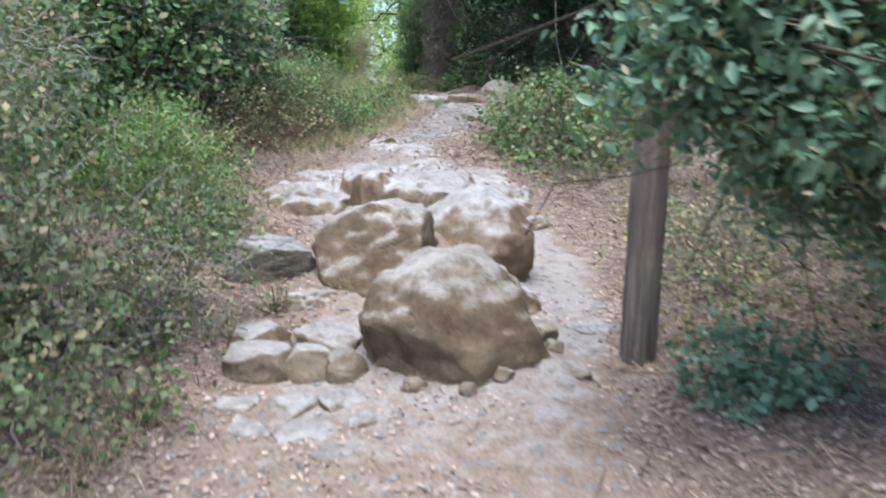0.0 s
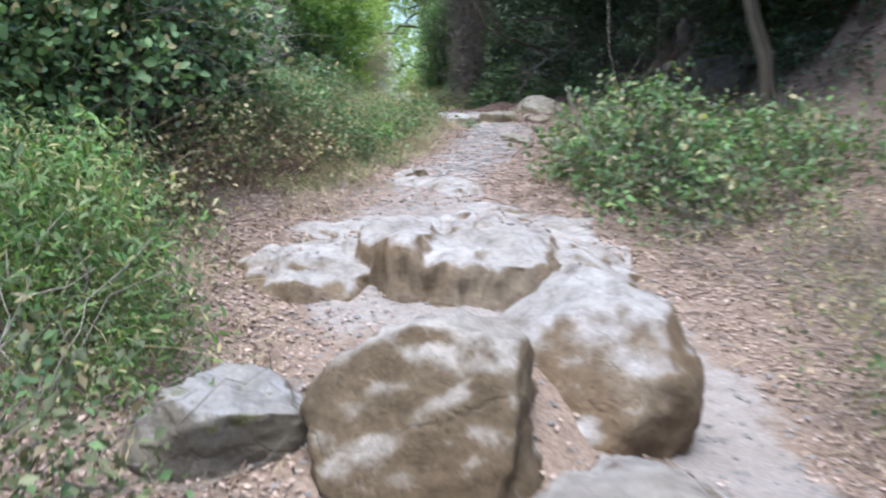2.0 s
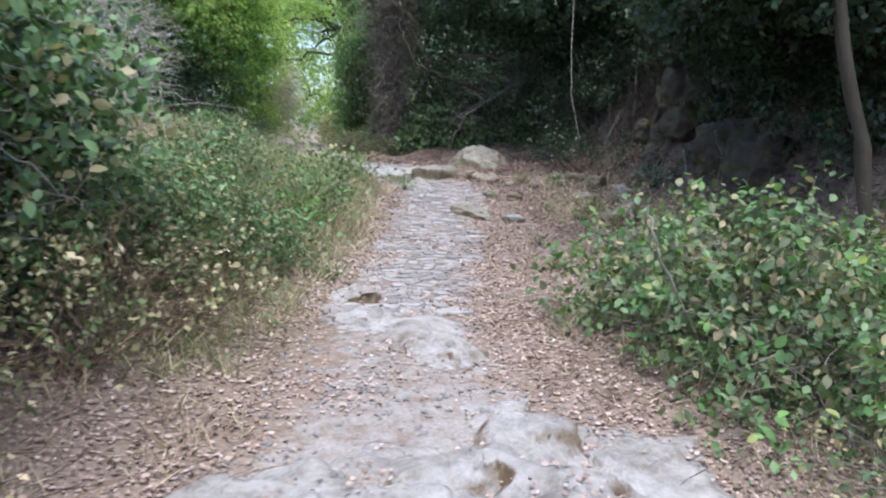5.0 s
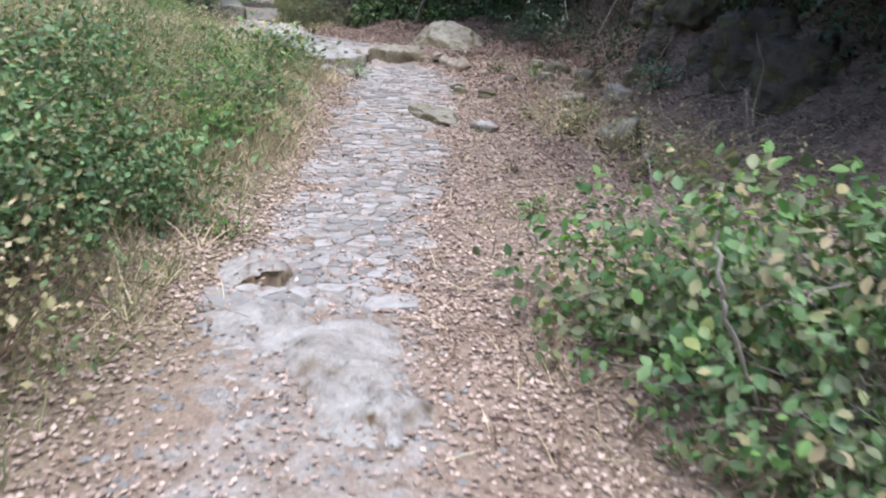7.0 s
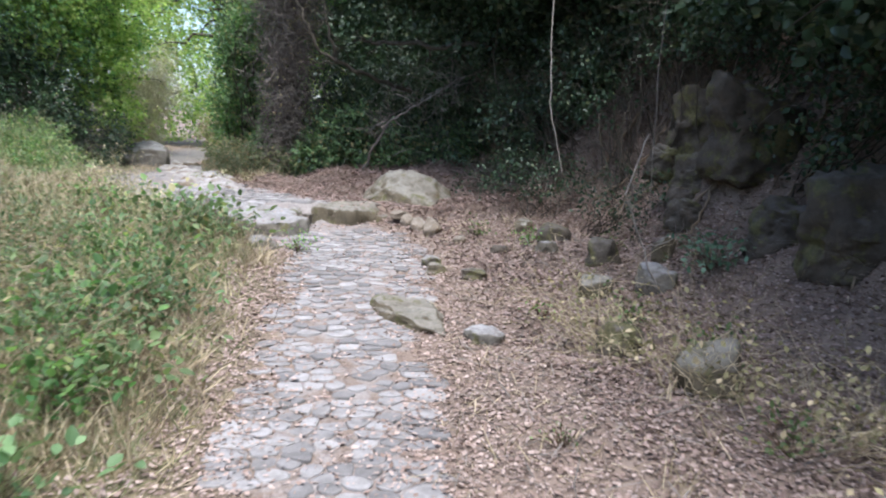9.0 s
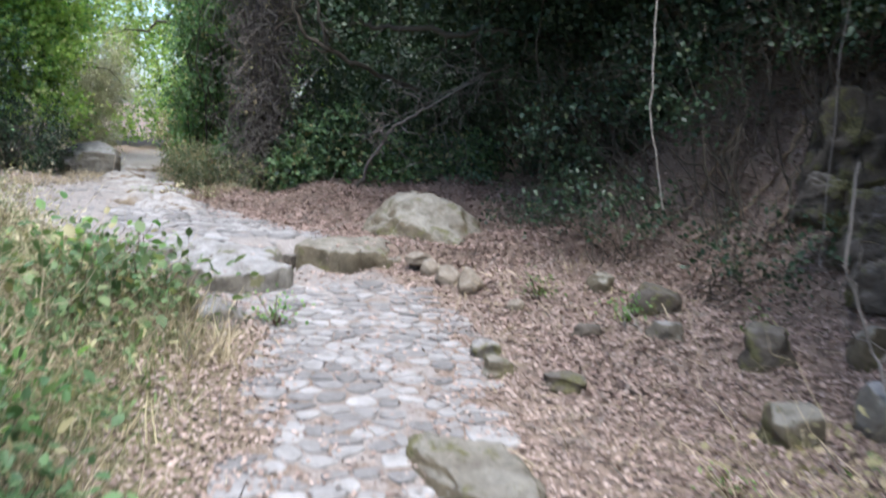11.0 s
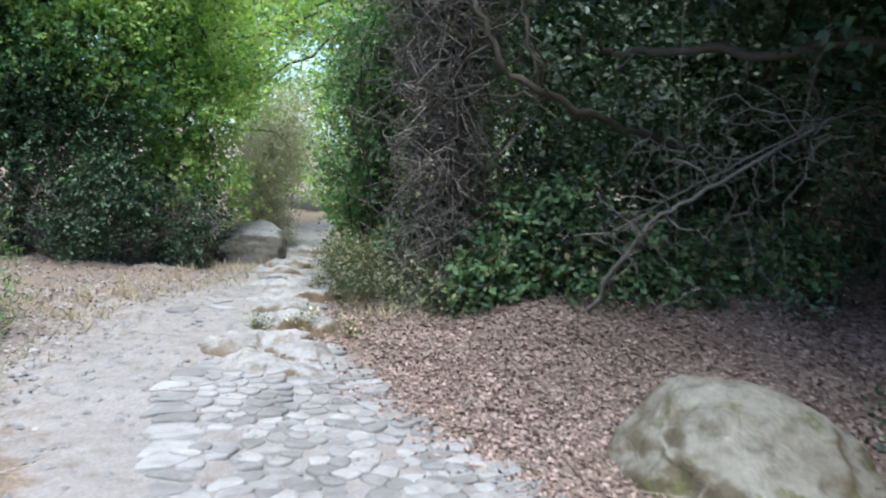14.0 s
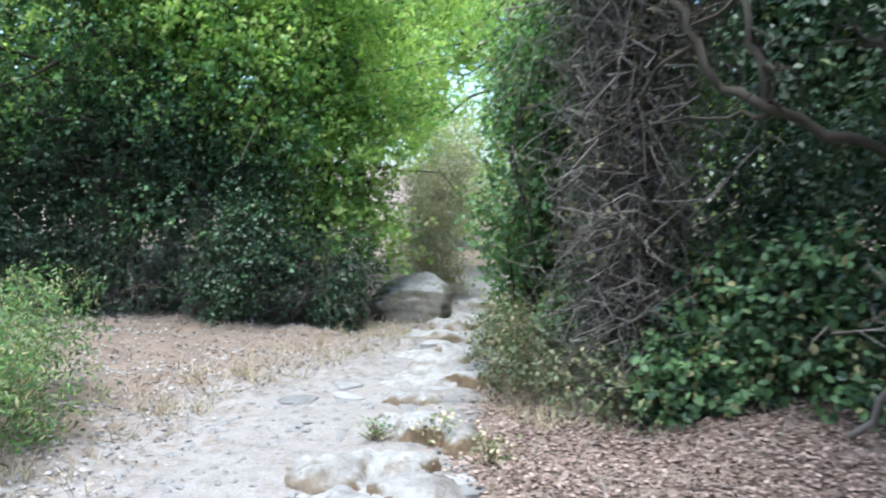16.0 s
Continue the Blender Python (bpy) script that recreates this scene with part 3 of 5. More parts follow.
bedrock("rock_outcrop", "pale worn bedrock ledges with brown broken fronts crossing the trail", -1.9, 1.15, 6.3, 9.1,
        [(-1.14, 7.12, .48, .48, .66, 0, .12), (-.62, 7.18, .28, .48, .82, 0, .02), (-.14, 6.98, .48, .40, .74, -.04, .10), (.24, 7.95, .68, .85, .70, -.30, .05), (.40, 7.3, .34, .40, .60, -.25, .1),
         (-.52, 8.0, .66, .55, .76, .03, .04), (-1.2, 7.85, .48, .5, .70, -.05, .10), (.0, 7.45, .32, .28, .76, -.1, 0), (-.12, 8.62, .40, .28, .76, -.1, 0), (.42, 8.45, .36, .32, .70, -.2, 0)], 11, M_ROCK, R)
boulder("rock", "white limestone block half sunk in the trail", (.80, 7.15, .27), (.17, .17, .13), 77, M_ROCK, 20, group=R)
boulder("rock_slab", "blue-grey slab sunk in leaves", (-1.12, 5.3, .26), (.40, .38, .24), 81, M_ROCK_GREY, 14, (0, 6), 9, group=R)
boulder("rock_slab", "grey rock half buried under weeds", (-1.52, 5.45, .24), (.20, .26, .14), 83, M_ROCK_GREY, 40, group=R)
boulder("rock", "small pale rock between the slabs", (-.80, 4.75, .18), (.18, .16, .13), 88, M_ROCK, 40, group=R)
boulder("rock", "flat stone lying in the dusty trail", (.86, 4.45, .10), (.17, .11, .05), 89, M_ROCK_GREY, 12, group=R)
boulder("rock", "sandy hump of rock beside the boulder", (.42, 3.75, -.02), (.28, .30, .14), 90, M_ROCK, 12, group=R)
for i, (x, y, a, lab) in enumerate([(.50, 4.0, .10, "small broken rock in leaf litter"), (.40, 3.74, .07, "small tan stone against the boulder"), (.56, 3.86, .06, "small tan stone against the boulder"), (.28, 3.58, .06, "small tan stone against the boulder"),
                                   (.12, 3.52, .05, "small tan stone against the boulder"), (-.14, 3.62, .07, "broken pale stone against the boulder"), (.66, 3.62, .05, "small stone in the dusty trail")]):
    boulder("rock", lab, (x, y, height(x, y) + a * .15), (a, a * .9, a * .8), 500 + i, M_ROCK_TAN, i * 47, detail=4, cuts=-5, group=R)
boulder("rock_step", "small white stone at the trail edge", (-.10, 8.75, .70), (.16, .13, .08), 104, M_ROCK, -10, group=R)
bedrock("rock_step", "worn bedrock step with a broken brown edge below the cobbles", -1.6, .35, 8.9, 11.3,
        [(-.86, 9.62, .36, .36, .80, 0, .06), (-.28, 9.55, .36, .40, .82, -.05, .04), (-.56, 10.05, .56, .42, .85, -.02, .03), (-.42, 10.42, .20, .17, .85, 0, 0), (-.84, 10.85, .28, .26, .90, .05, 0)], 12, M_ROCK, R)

# ---- stone steps at the start ----
steps = thing("stone_steps", -.7, 3.6, .0, "rough stone steps of pale boulders and cobbles", "steps")
for i, (x, y, z, a, b, c) in enumerate([(-.92, 3.85, .10, .17, .16, .12), (-.66, 3.86, .09, .15, .15, .13), (-.47, 3.78, .08, .10, .10, .13), (-.98, 4.1, .12, .16, .17, .10),
                                        (-.62, 4.15, .14, .18, .15, .09), (-.95, 3.5, -.02, .15, .13, .07), (-.70, 3.48, -.02, .13, .13, .08), (-.46, 3.5, -.01, .13, .12, .08),
                                        (-.85, 3.22, -.05, .15, .13, .08), (-.58, 3.2, -.04, .15, .14, .08), (-.34, 3.3, -.03, .12, .12, .08), (-.42, 3.02, -.05, .14, .12, .07),
                                        (-.72, 2.95, -.06, .14, .12, .07), (-.20, 3.12, -.05, .09, .1, .06)]):
    boulder("step_stone", "", (x, y, z + .02), (a * 1.12, b * 1.12, c), 200 + i, M_ROCK, i * 37, detail=4, cuts=7, rough=.05, parent=steps)

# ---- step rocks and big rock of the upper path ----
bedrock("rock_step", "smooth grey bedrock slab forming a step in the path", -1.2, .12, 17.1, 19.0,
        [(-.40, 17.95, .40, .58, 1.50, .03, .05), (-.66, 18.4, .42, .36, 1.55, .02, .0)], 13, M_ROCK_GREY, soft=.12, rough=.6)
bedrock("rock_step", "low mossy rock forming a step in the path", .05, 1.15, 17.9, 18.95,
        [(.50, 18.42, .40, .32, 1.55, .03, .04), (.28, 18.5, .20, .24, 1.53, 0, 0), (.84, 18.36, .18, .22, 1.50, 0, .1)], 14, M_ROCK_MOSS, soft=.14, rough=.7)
boulder("rock", "dark stone wedged in the gap of the step", (.05, 18.42, 1.36), (.07, .07, .08), 304, M_ROCK_BANK, 20, detail=4)
boulder("boulder", "large angular mossy boulder with a pale flat top", (1.25, 19.25, 1.50), (.60, .72, .44), 305, M_ROCK_MOSS, 14, (9, -17), 12)
boulder("rock_slab", "dark mossy flat slab beside the cobbles", (.60, 14.88, 1.05), (.25, .60, .14), 307, M_ROCK_MOSS, 22, (0, 6), 8)
boulder("boulder", "grey boulder overgrown by weeds at the path edge", (-.44, 16.78, 1.16), (.28, .5, .25), 309, M_ROCK_GREY, -16, (0, -10), 9)
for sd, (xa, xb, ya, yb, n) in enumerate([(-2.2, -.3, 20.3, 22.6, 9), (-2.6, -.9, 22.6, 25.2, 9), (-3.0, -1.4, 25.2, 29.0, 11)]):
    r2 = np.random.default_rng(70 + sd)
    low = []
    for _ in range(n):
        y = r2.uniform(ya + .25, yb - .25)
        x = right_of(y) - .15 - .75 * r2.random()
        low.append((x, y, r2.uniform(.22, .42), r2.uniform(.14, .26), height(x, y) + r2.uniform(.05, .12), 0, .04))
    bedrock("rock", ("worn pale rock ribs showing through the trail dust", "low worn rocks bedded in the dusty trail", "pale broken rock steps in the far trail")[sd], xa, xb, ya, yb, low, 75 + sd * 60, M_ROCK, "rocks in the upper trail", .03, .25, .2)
boulder("boulder", "far grey boulder beside the trail under the hedge", (-2.9, 27.0, 1.60), (.52, .55, .46), 311, M_ROCK_GREY, 10, (0, 8), -4)
boulder("rock", "yellowish flat stone at the foot of the boulder", (1.04, 18.15, 1.44), (.11, .09, .06), 313, M_ROCK_TAN, 5, detail=4)
for i, (x, y, a, b, c, lab) in enumerate([(1.12, 18.0, .10, .09, .09, "round grey stone on the leafy verge"), (1.17, 17.7, .11, .10, .10, "round grey stone on the leafy verge"),
                                          (1.25, 17.42, .13, .12, .13, "rounded tan stone on the leafy verge"), (1.43, 16.92, .07, .06, .06, "small white stone on the leafy verge"),
                                          (2.3, 16.62, .20, .17, .18, "grey rock on the leafy slope"), (2.17, 17.2, .11, .10, .10, "mossy rock on the leafy slope"),
                                          (2.0, 15.95, .12, .09, .09, "broken pale rock on the leafy slope"), (2.32, 15.5, .17, .14, .15, "tan rock on the leafy slope"),
                                          (1.98, 14.85, .16, .14, .13, "grey rock on the leafy slope"), (2.42, 14.75, .17, .14, .15, "grey rock on the leafy slope"),
                                          (1.62, 16.2, .09, .07, .06, "pale stone among fallen leaves"), (2.75, 15.3, .12, .1, .12, "tilted pale rock on the leafy slope"),
                                          (.98, 14.27, .18, .13, .07, "flat mossy rock among fallen leaves"), (1.25, 15.6, .12, .1, .06, "mossy stone among fallen leaves"),
                                          (1.0, 15.9, .11, .09, .06, "pale kerb stone at the paving edge"), (1.02, 16.2, .12, .09, .06, "pale kerb stone at the paving edge"),
                                          (1.62, 13.6, .16, .14, .13, "mossy rock at the foot of the bank"), (1.8, 12.9, .2, .17, .2, "grey rock at the foot of the bank")]):
    boulder("rock", lab, (x, y, height(x, y) + c * .45), (a, b, c), 320 + i, (M_ROCK_GREY, M_ROCK_BANK, M_ROCK_MOSS)[i % 3] if i > 3 else M_ROCK_TAN, i * 53, detail=4, cuts=-4 if i < 4 else 6)
for i, (x, y, z, a, b, c) in enumerate([(3.95, 16.9, 2.5, .4, .4, .4), (3.45, 16.0, 2.0, .36, .34, .30), (3.25, 16.35, 2.15, .20, .2, .2), (3.5, 15.4, 2.45, .45, .42, .5), (3.1, 15.6, 1.72, .2, .2, .16),
                                        (3.3, 13.6, 1.9, .4, .5, .45), (3.2, 12.8, 1.7, .35, .4, .35), (3.2, 14.4, 1.75, .3, .3, .25)]):
    boulder("boulder", "large grey rock bedded in the earth bank", (x, y, z), (a, b, c), 350 + i, M_ROCK_BANK, i * 41, detail=5, cuts=6, rough=.14, group="rocks in the bank")

# ---- wooden post ----
def build_post():
    x, y = 1.0, 3.95
    z = height(x, y)
    post = thing("wooden_post", x, y, z, "weathered grey round wooden post set in the trail edge", "post")
    rs = np.random.default_rng(5)
    zs = np.linspace(-.15, 2.1, 26)
    ring = np.arange(20) * 2 * math.pi / 20
    v = []
    for k in zs:
        r = .092 - .006 * (k / 1.75) + .0012 * rs.normal()
        rr = r * (1 + .03 * np.sin(ring * 3 + k) + .02 * np.sin(ring * 7 + 2 * k) + .008 * rs.normal(size=20))
        rr = np.where((np.abs(ring - 4.3) < .12), rr * .86, rr)
        v.append(np.stack([rr * np.cos(ring) + .02 * k, rr * np.sin(ring), np.full(20, k)], -1))
    v = np.concatenate(v)
    i, j = np.meshgrid(np.arange(25), np.arange(20), indexing="ij")
    j2 = (j + 1) % 20
    f = np.stack([i * 20 + j, i * 20 + j2, (i + 1) * 20 + j2, (i + 1) * 20 + j], -1).reshape(-1, 4)
    part_mesh("shaft", mesh_of("shaft", v, f, M_POST), post)
    top = v[-20:]
    cap = np.concatenate([top, top.mean(0)[None] + (0, 0, .012)])
    part_mesh("sawn_top", mesh_of("sawn_top", cap, [(a, (a + 1) % 20, 20) for a in range(20)], M_POST), post)


build_post()

# ---- bushes and trees, from the start of the walk onwards ----
SHRUB_L = "bushes beside the trail"
bush("bush", "brown-green twiggy bush crowding the trail", "bush", [(-1.75, 2.6, .55, .75, 1.0, .75), (-1.9, 3.6, .7, .75, .8, .9), (-2.6, 3.0, 1.2, .9, 1.2, 1.0), (-1.45, 4.2, .45, .4, .5, .5)],
     26000, .036, M_BRAMBLE_DRY, per=6, spray=.18, stems=160, bare=420, stem_mat=M_TWIG, stem_r=.006, group=SHRUB_L, extra=((M_BRAMBLE, .4, .034),))
bush("bush", "grey twiggy thicket with sparse leaves", "bush", [(-3.2, 4.6, 1.9, 1.1, 1.3, 1.1), (-2.9, 3.2, 2.0, .8, 1.1, .7)],
     15000, .04, M_BRAMBLE, per=5, spray=.2, stems=120, bare=1500, stem_mat=M_TWIG_PALE, stem_r=.006, group=SHRUB_L)
bush("bush", "fresh green leafy bush beside the rocks", "bush", [(-2.0, 6.1, .75, .55, .62, .55), (-1.75, 5.7, .5, .42, .4, .32), (-2.4, 6.5, .9, .6, .7, .6)],
     15000, .05, M_HERB, per=6, spray=.2, stems=90, bare=120, stem_mat=M_STRAW, stem_r=.004, group=SHRUB_L, shape=LANCE, extra=((M_FRESH, .35, .055),))
bush("bramble_bush", "tall dark bramble thicket with tangled stems", "bush",
     [(-2.7, 7.9, 1.95, .75, .95, .75), (-3.4, 7.2, 1.6, 1.0, 1.2, 1.3), (-2.6, 9.3, 1.95, .85, .9, .7), (-3.5, 9.2, 2.4, 1.2, 1.4, 1.1), (-2.9, 8.4, 2.7, .9, 1.1, .7)],
     34000, .066, M_BRAMBLE, per=5, spray=.28, stems=160, bare=300, stem_mat=M_TWIG, stem_r=.007, group=SHRUB_L, shape=OVAL, extra=((M_IVY, .35, .05),))
bush("bush", "tangle of bare brown stems under the brambles", "bush", [(-2.1, 8.9, 1.15, .6, .9, .35), (-1.7, 9.8, 1.1, .45, .6, .25), (-2.3, 7.6, 1.0, .5, .7, .35)],
     3000, .04, M_OLIVEDRY, per=3, spray=.2, stems=140, bare=420, stem_mat=M_STEM, stem_r=.005, group=SHRUB_L, extra=((M_HERB, .5, .04),))
bush("bramble_bush", "bramble bush with yellowing leaves by the path", "bush", [(-1.9, 10.6, 1.25, .6, .7, .5), (-2.2, 11.8, 1.35, .75, .8, .55), (-1.55, 11.6, 1.1, .4, .5, .3)],
     22000, .042, M_BRAMBLE, per=5, spray=.16, stems=40, bare=40, group=SHRUB_L, extra=((M_BRAMBLE_DRY, .5, .036),))
bush("bush", "grey leafless thicket rising above the brambles", "bush", [(-3.4, 11.6, 2.6, 1.0, 1.3, 1.3), (-4.4, 13.2, 2.7, 1.2, 1.4, 1.2), (-4.2, 16.0, 2.9, 1.1, 1.5, 1.2)],
     7000, .04, M_LAUREL, per=4, spray=.22, stems=220, bare=2600, stem_mat=M_TWIG_PALE, stem_r=.007, group=SHRUB_L, extra=((M_BRAMBLE, .6, .045),))
bush("bush", "dry grassy shrub at the path edge", "bush", [(-1.6, 13.6, 1.2, .6, .8, .3), (-1.35, 15.2, 1.3, .5, .8, .28), (-2.6, 14.6, 1.65, .9, 1.2, .42), (-1.1, 16.2, 1.35, .4, .5, .24)],
     10000, .036, M_BRAMBLE_DRY, per=5, spray=.18, stems=160, bare=420, stem_mat=M_STRAW, stem_r=.004, group=SHRUB_L, shape=LANCE, extra=((M_BRAMBLE, .55, .038),))
bush("bush", "low green weeds beside the cobbles", "bush", [(-1.25, 14.2, 1.25, .6, .6, .36), (-1.15, 15.5, 1.35, .5, .6, .3), (-1.9, 13.2, 1.3, .7, .8, .4), (-2.2, 15.2, 1.6, .7, .8, .4), (-1.9, 16.4, 1.45, .6, .6, .28), (-2.9, 17.4, 1.6, .7, .7, .3)],
     14000, .05, M_HERB, per=5, spray=.17, stems=120, bare=240, stem_mat=M_STRAW, stem_r=.004, group=SHRUB_L, shape=LANCE)
bush("bramble_bush", "low bramble bush with pale dry flower heads", "bush", [(1.15, 9.1, 1.1, .6, .62, .5), (1.9, 9.0, .95, .8, .8, .55), (1.35, 8.55, .8, .6, .4, .4), (2.8, 9.4, 1.0, .9, .9, .55), (1.1, 9.9, 1.1, .5, .6, .45)],
     9000, .052, M_BRAMBLE_DRY, per=5, spray=.24, stems=180, bare=460, stem_mat=M_TWIG, stem_r=.005, group=SHRUB_L, shape=OVAL, extra=((M_BRAMBLE, 1.1, .052), (M_FRESH, .35, .058)))
bush("bush", "brown withered bramble stems and leaves", "bush", [(1.7, 7.9, .55, .8, .5, .3), (2.4, 7.0, .5, .9, .9, .35), (1.9, 5.6, .4, .6, .9, .35), (1.8, 4.4, .35, .6, .7, .35)],
     7000, .034, M_OLIVEDRY, per=4, spray=.16, stems=160, bare=1400, stem_mat=M_TWIG, stem_r=.004, group=SHRUB_L, extra=((M_BRAMBLE, .35, .036),))
bush("bush", "dense green shrub on the hillside", "bush", [(3.2, 6.6, 1.0, .9, 1.1, .7), (2.6, 4.2, .9, .6, .9, .7), (3.6, 4.6, 1.3, .9, 1.2, 1.0)],
     26000, .04, M_HEDGE, per=5, spray=.16, stems=50, bare=60, group=SHRUB_L)
tree("tree", "young tree with long grey-green leaves behind the post", (1.75, 2.7), [(1.6, 2.65, .9), (1.35, 2.4, 1.6), (1.2, 2.3, 2.2)], .022,
     [(.88, 2.8, 1.62, .34, .3, .26), (.98, 2.75, 1.8, .3, .3, .25), (1.2, 2.7, 1.5, .4, .4, .4), (1.6, 2.9, 1.4, .45, .5, .5), (1.8, 2.6, 1.2, .5, .6, .5), (2.2, 3.2, 1.4, .5, .7, .6), (1.3, 2.6, 2.0, .5, .4, .3)],
     24000, .062, M_LAUREL, M_BARK, NARROW, 7, .24, 22, .5)
bush("bramble_bush", "green weeds at the foot of the post", "bush", [(1.4, 3.4, .2, .3, .4, .2)], 1500, .05, M_LAUREL, per=4, spray=.12, stems=16, shape=OVAL, stem_r=.004)

branch_later = [("dead_stick", "pale dead stick standing out of the brambles", [(1.0, 9.15, .9), (.60, 8.8, 1.42), (.54, 8.74, 1.55), (.50, 8.72, 1.68)], .008, .005)]
bush("hedge_bush", "dark ivy cover on the steep bank", "bush", [(4.3, 9.0, 2.1, 1.2, 1.2, .9), (4.7, 11.2, 2.9, 1.0, 1.4, 1.0), (5.4, 7.0, 2.2, 1.3, 1.4, 1.2), (3.9, 11.6, 2.6, .6, .9, .6), (5.8, 4.0, 2.4, 1.4, 1.8, 1.5), (3.5, 12.3, 2.2, .6, .9, .6), (3.4, 11.0, 1.8, .6, .8, .5), (3.6, 14.2, 2.5, .5, .7, .5)],
     46000, .06, M_IVY, per=5, spray=.22, stems=60, bare=120, stem_mat=M_TWIG, stem_r=.006)
bush("hedge_bush", "dark ivy and dead stems hanging over the earth bank", "bush", [(3.3, 18.2, 3.1, .7, .8, .5), (3.7, 17.0, 3.6, .6, .8, .4), (2.9, 19.4, 2.7, .7, .7, .5), (3.9, 15.6, 3.4, .5, .8, .4), (3.7, 13.4, 2.9, .5, .9, .4)],
     9000, .055, M_IVY, per=5, spray=.2, stems=120, bare=500, stem_mat=M_BARK, stem_r=.007)
bush("bush", "withered brown stalks and ivy on the littered slope", "bush", [(2.6, 17.9, 1.9, .6, .7, .25), (2.9, 16.4, 1.8, .4, .6, .25), (2.5, 19.0, 1.8, .6, .6, .25)],
     2200, .045, M_IVY, per=3, spray=.16, stems=50, bare=110, stem_mat=M_BARK, stem_r=.004)
# right-hand slope and the dark wood
WOOD = "trees of the dark wood"
tree("tree", "two-stemmed leaning tree on the bank", (2.75, 10.3), [(2.33, 10.26, 2.6), (1.88, 10.2, 4.3)], .055,
     [(2.8, 11.0, 4.4, 1.5, 1.6, .9), (3.9, 10.2, 4.3, 1.3, 1.6, 1.0), (2.2, 11.6, 4.0, 1.0, 1.1, .6)], 20000, .07, M_IVY, M_BARK, SIMPLE, 6, .3, 5, group=WOOD, limb_from=.85)
tree("tree", "slim tan-barked leaning tree on the bank", (2.9, 10.6), [(2.55, 10.65, 2.6), (2.18, 10.7, 4.2)], .045,
     [(3.3, 12.2, 4.6, 1.2, 1.3, .8)], 9000, .07, M_IVY, M_BARK, SIMPLE, 6, .3, 4, group=WOOD, limb_from=.85)
tree("tree", "evergreen tree overhanging the path with glossy leaves", (4.2, 13.6), [(4.0, 13.4, 3.5), (3.4, 13.2, 4.4), (2.6, 13.0, 5.0)], .14,
     [(2.9, 13.3, 3.8, .8, 1.0, .6), (3.4, 12.6, 3.9, 1.2, 1.2, .8), (3.6, 14.6, 4.4, 1.6, 1.6, .9), (2.4, 12.2, 3.3, .6, .6, .35)],
     26000, .075, M_IVY, M_BARK, OVAL, 7, .32, 26, group=WOOD)
tree("tree", "dark evergreen tree on the hillside", (5.2, 18.0), [(5.0, 17.8, 4.5), (4.2, 17.6, 5.6)], .18,
     [(4.0, 17.4, 4.9, 1.7, 1.9, 1.1), (5.3, 19.2, 5.0, 2.0, 2.2, 1.6), (3.6, 18.8, 5.2, 1.3, 1.6, .8), (5.6, 15.6, 4.8, 1.7, 1.8, 1.5)],
     36000, .085, M_IVY, M_BARK, SIMPLE, 6, .35, 22, group=WOOD)
tree("tree", "dark evergreen tree with low spreading boughs", (4.6, 22.5), [(4.2, 22.3, 4.2), (3.2, 22.2, 5.4)], .2,
     [(2.6, 21.6, 5.2, 1.6, 1.6, .9), (3.8, 23.2, 5.0, 1.8, 1.8, 1.4), (5.4, 22.0, 4.4, 1.7, 2.0, 1.9), (1.5, 22.8, 5.2, 1.2, 1.3, 1.0), (1.7, 22.5, 4.5, 1.1, .9, .4), (3.0, 22.6, 4.2, 1.2, 1.0, .5), (4.2, 25.2, 4.0, 2.4, 1.8, 2.4)],
     44000, .085, M_IVY, M_BARK, SIMPLE, 6, .35, 22, group=WOOD)
tree("tree", "broad dark tree closing the wood behind", (3.0, 28.0), [(3.0, 28, 4), (2.6, 28, 6)], .2,
     [(1.6, 27.4, 5.6, 1.8, 1.0, 1.5), (3.6, 27.6, 6.4, 2.0, 1.2, 1.6), (3.2, 27.2, 3.6, 2.0, 1.0, 1.6), (5.8, 26.5, 6.0, 2.0, 1.4, 2.2), (2.2, 27.5, 7.4, 2.4, 1.4, 1.2), (1.6, 26.8, 4.2, 1.4, .8, 1.2), (3.4, 26.6, 5.0, 1.6, .8, 1.2), (.9, 27.4, 6.0, 1.2, .9, 1.2)],
     72000, .12, M_IVY, M_BARK, SIMPLE, 6, .4, 18, group=WOOD)
tree("tree", "tall tree rising behind the wood", (4.0, 32.0), [(4, 32, 5), (3.6, 32, 8)], .25,
     [(2.2, 31.5, 6.5, 2.0, 1.4, 2.4), (4.6, 31.5, 7.0, 2.6, 1.6, 2.8), (3.0, 32, 9.5, 2.8, 1.6, 1.8), (7.0, 30.5, 7.5, 2.4, 1.8, 3.0), (1.0, 32, 8.6, 1.5, 1.2, 1.4)],
     42000, .17, M_IVY, M_BARK, SIMPLE, 6, .5, 16, group=WOOD)
tree("tree", "dense evergreen shading the earth bank", (4.6, 15.8), [(4.4, 15.8, 3.6), (3.6, 15.6, 4.6)], .13,
     [(4.0, 15.0, 4.2, .9, 1.2, .6), (4.2, 17.2, 4.3, .9, 1.2, .7), (4.4, 13.0, 4.2, 1.2, 1.2, .8), (4.4, 11.0, 3.8, 1.2, 1.2, .8), (3.2, 11.0, 3.5, .9, .9, .5)],
     34000, .085, M_IVY, M_BARK, SIMPLE, 6, .35, 18, group=WOOD)
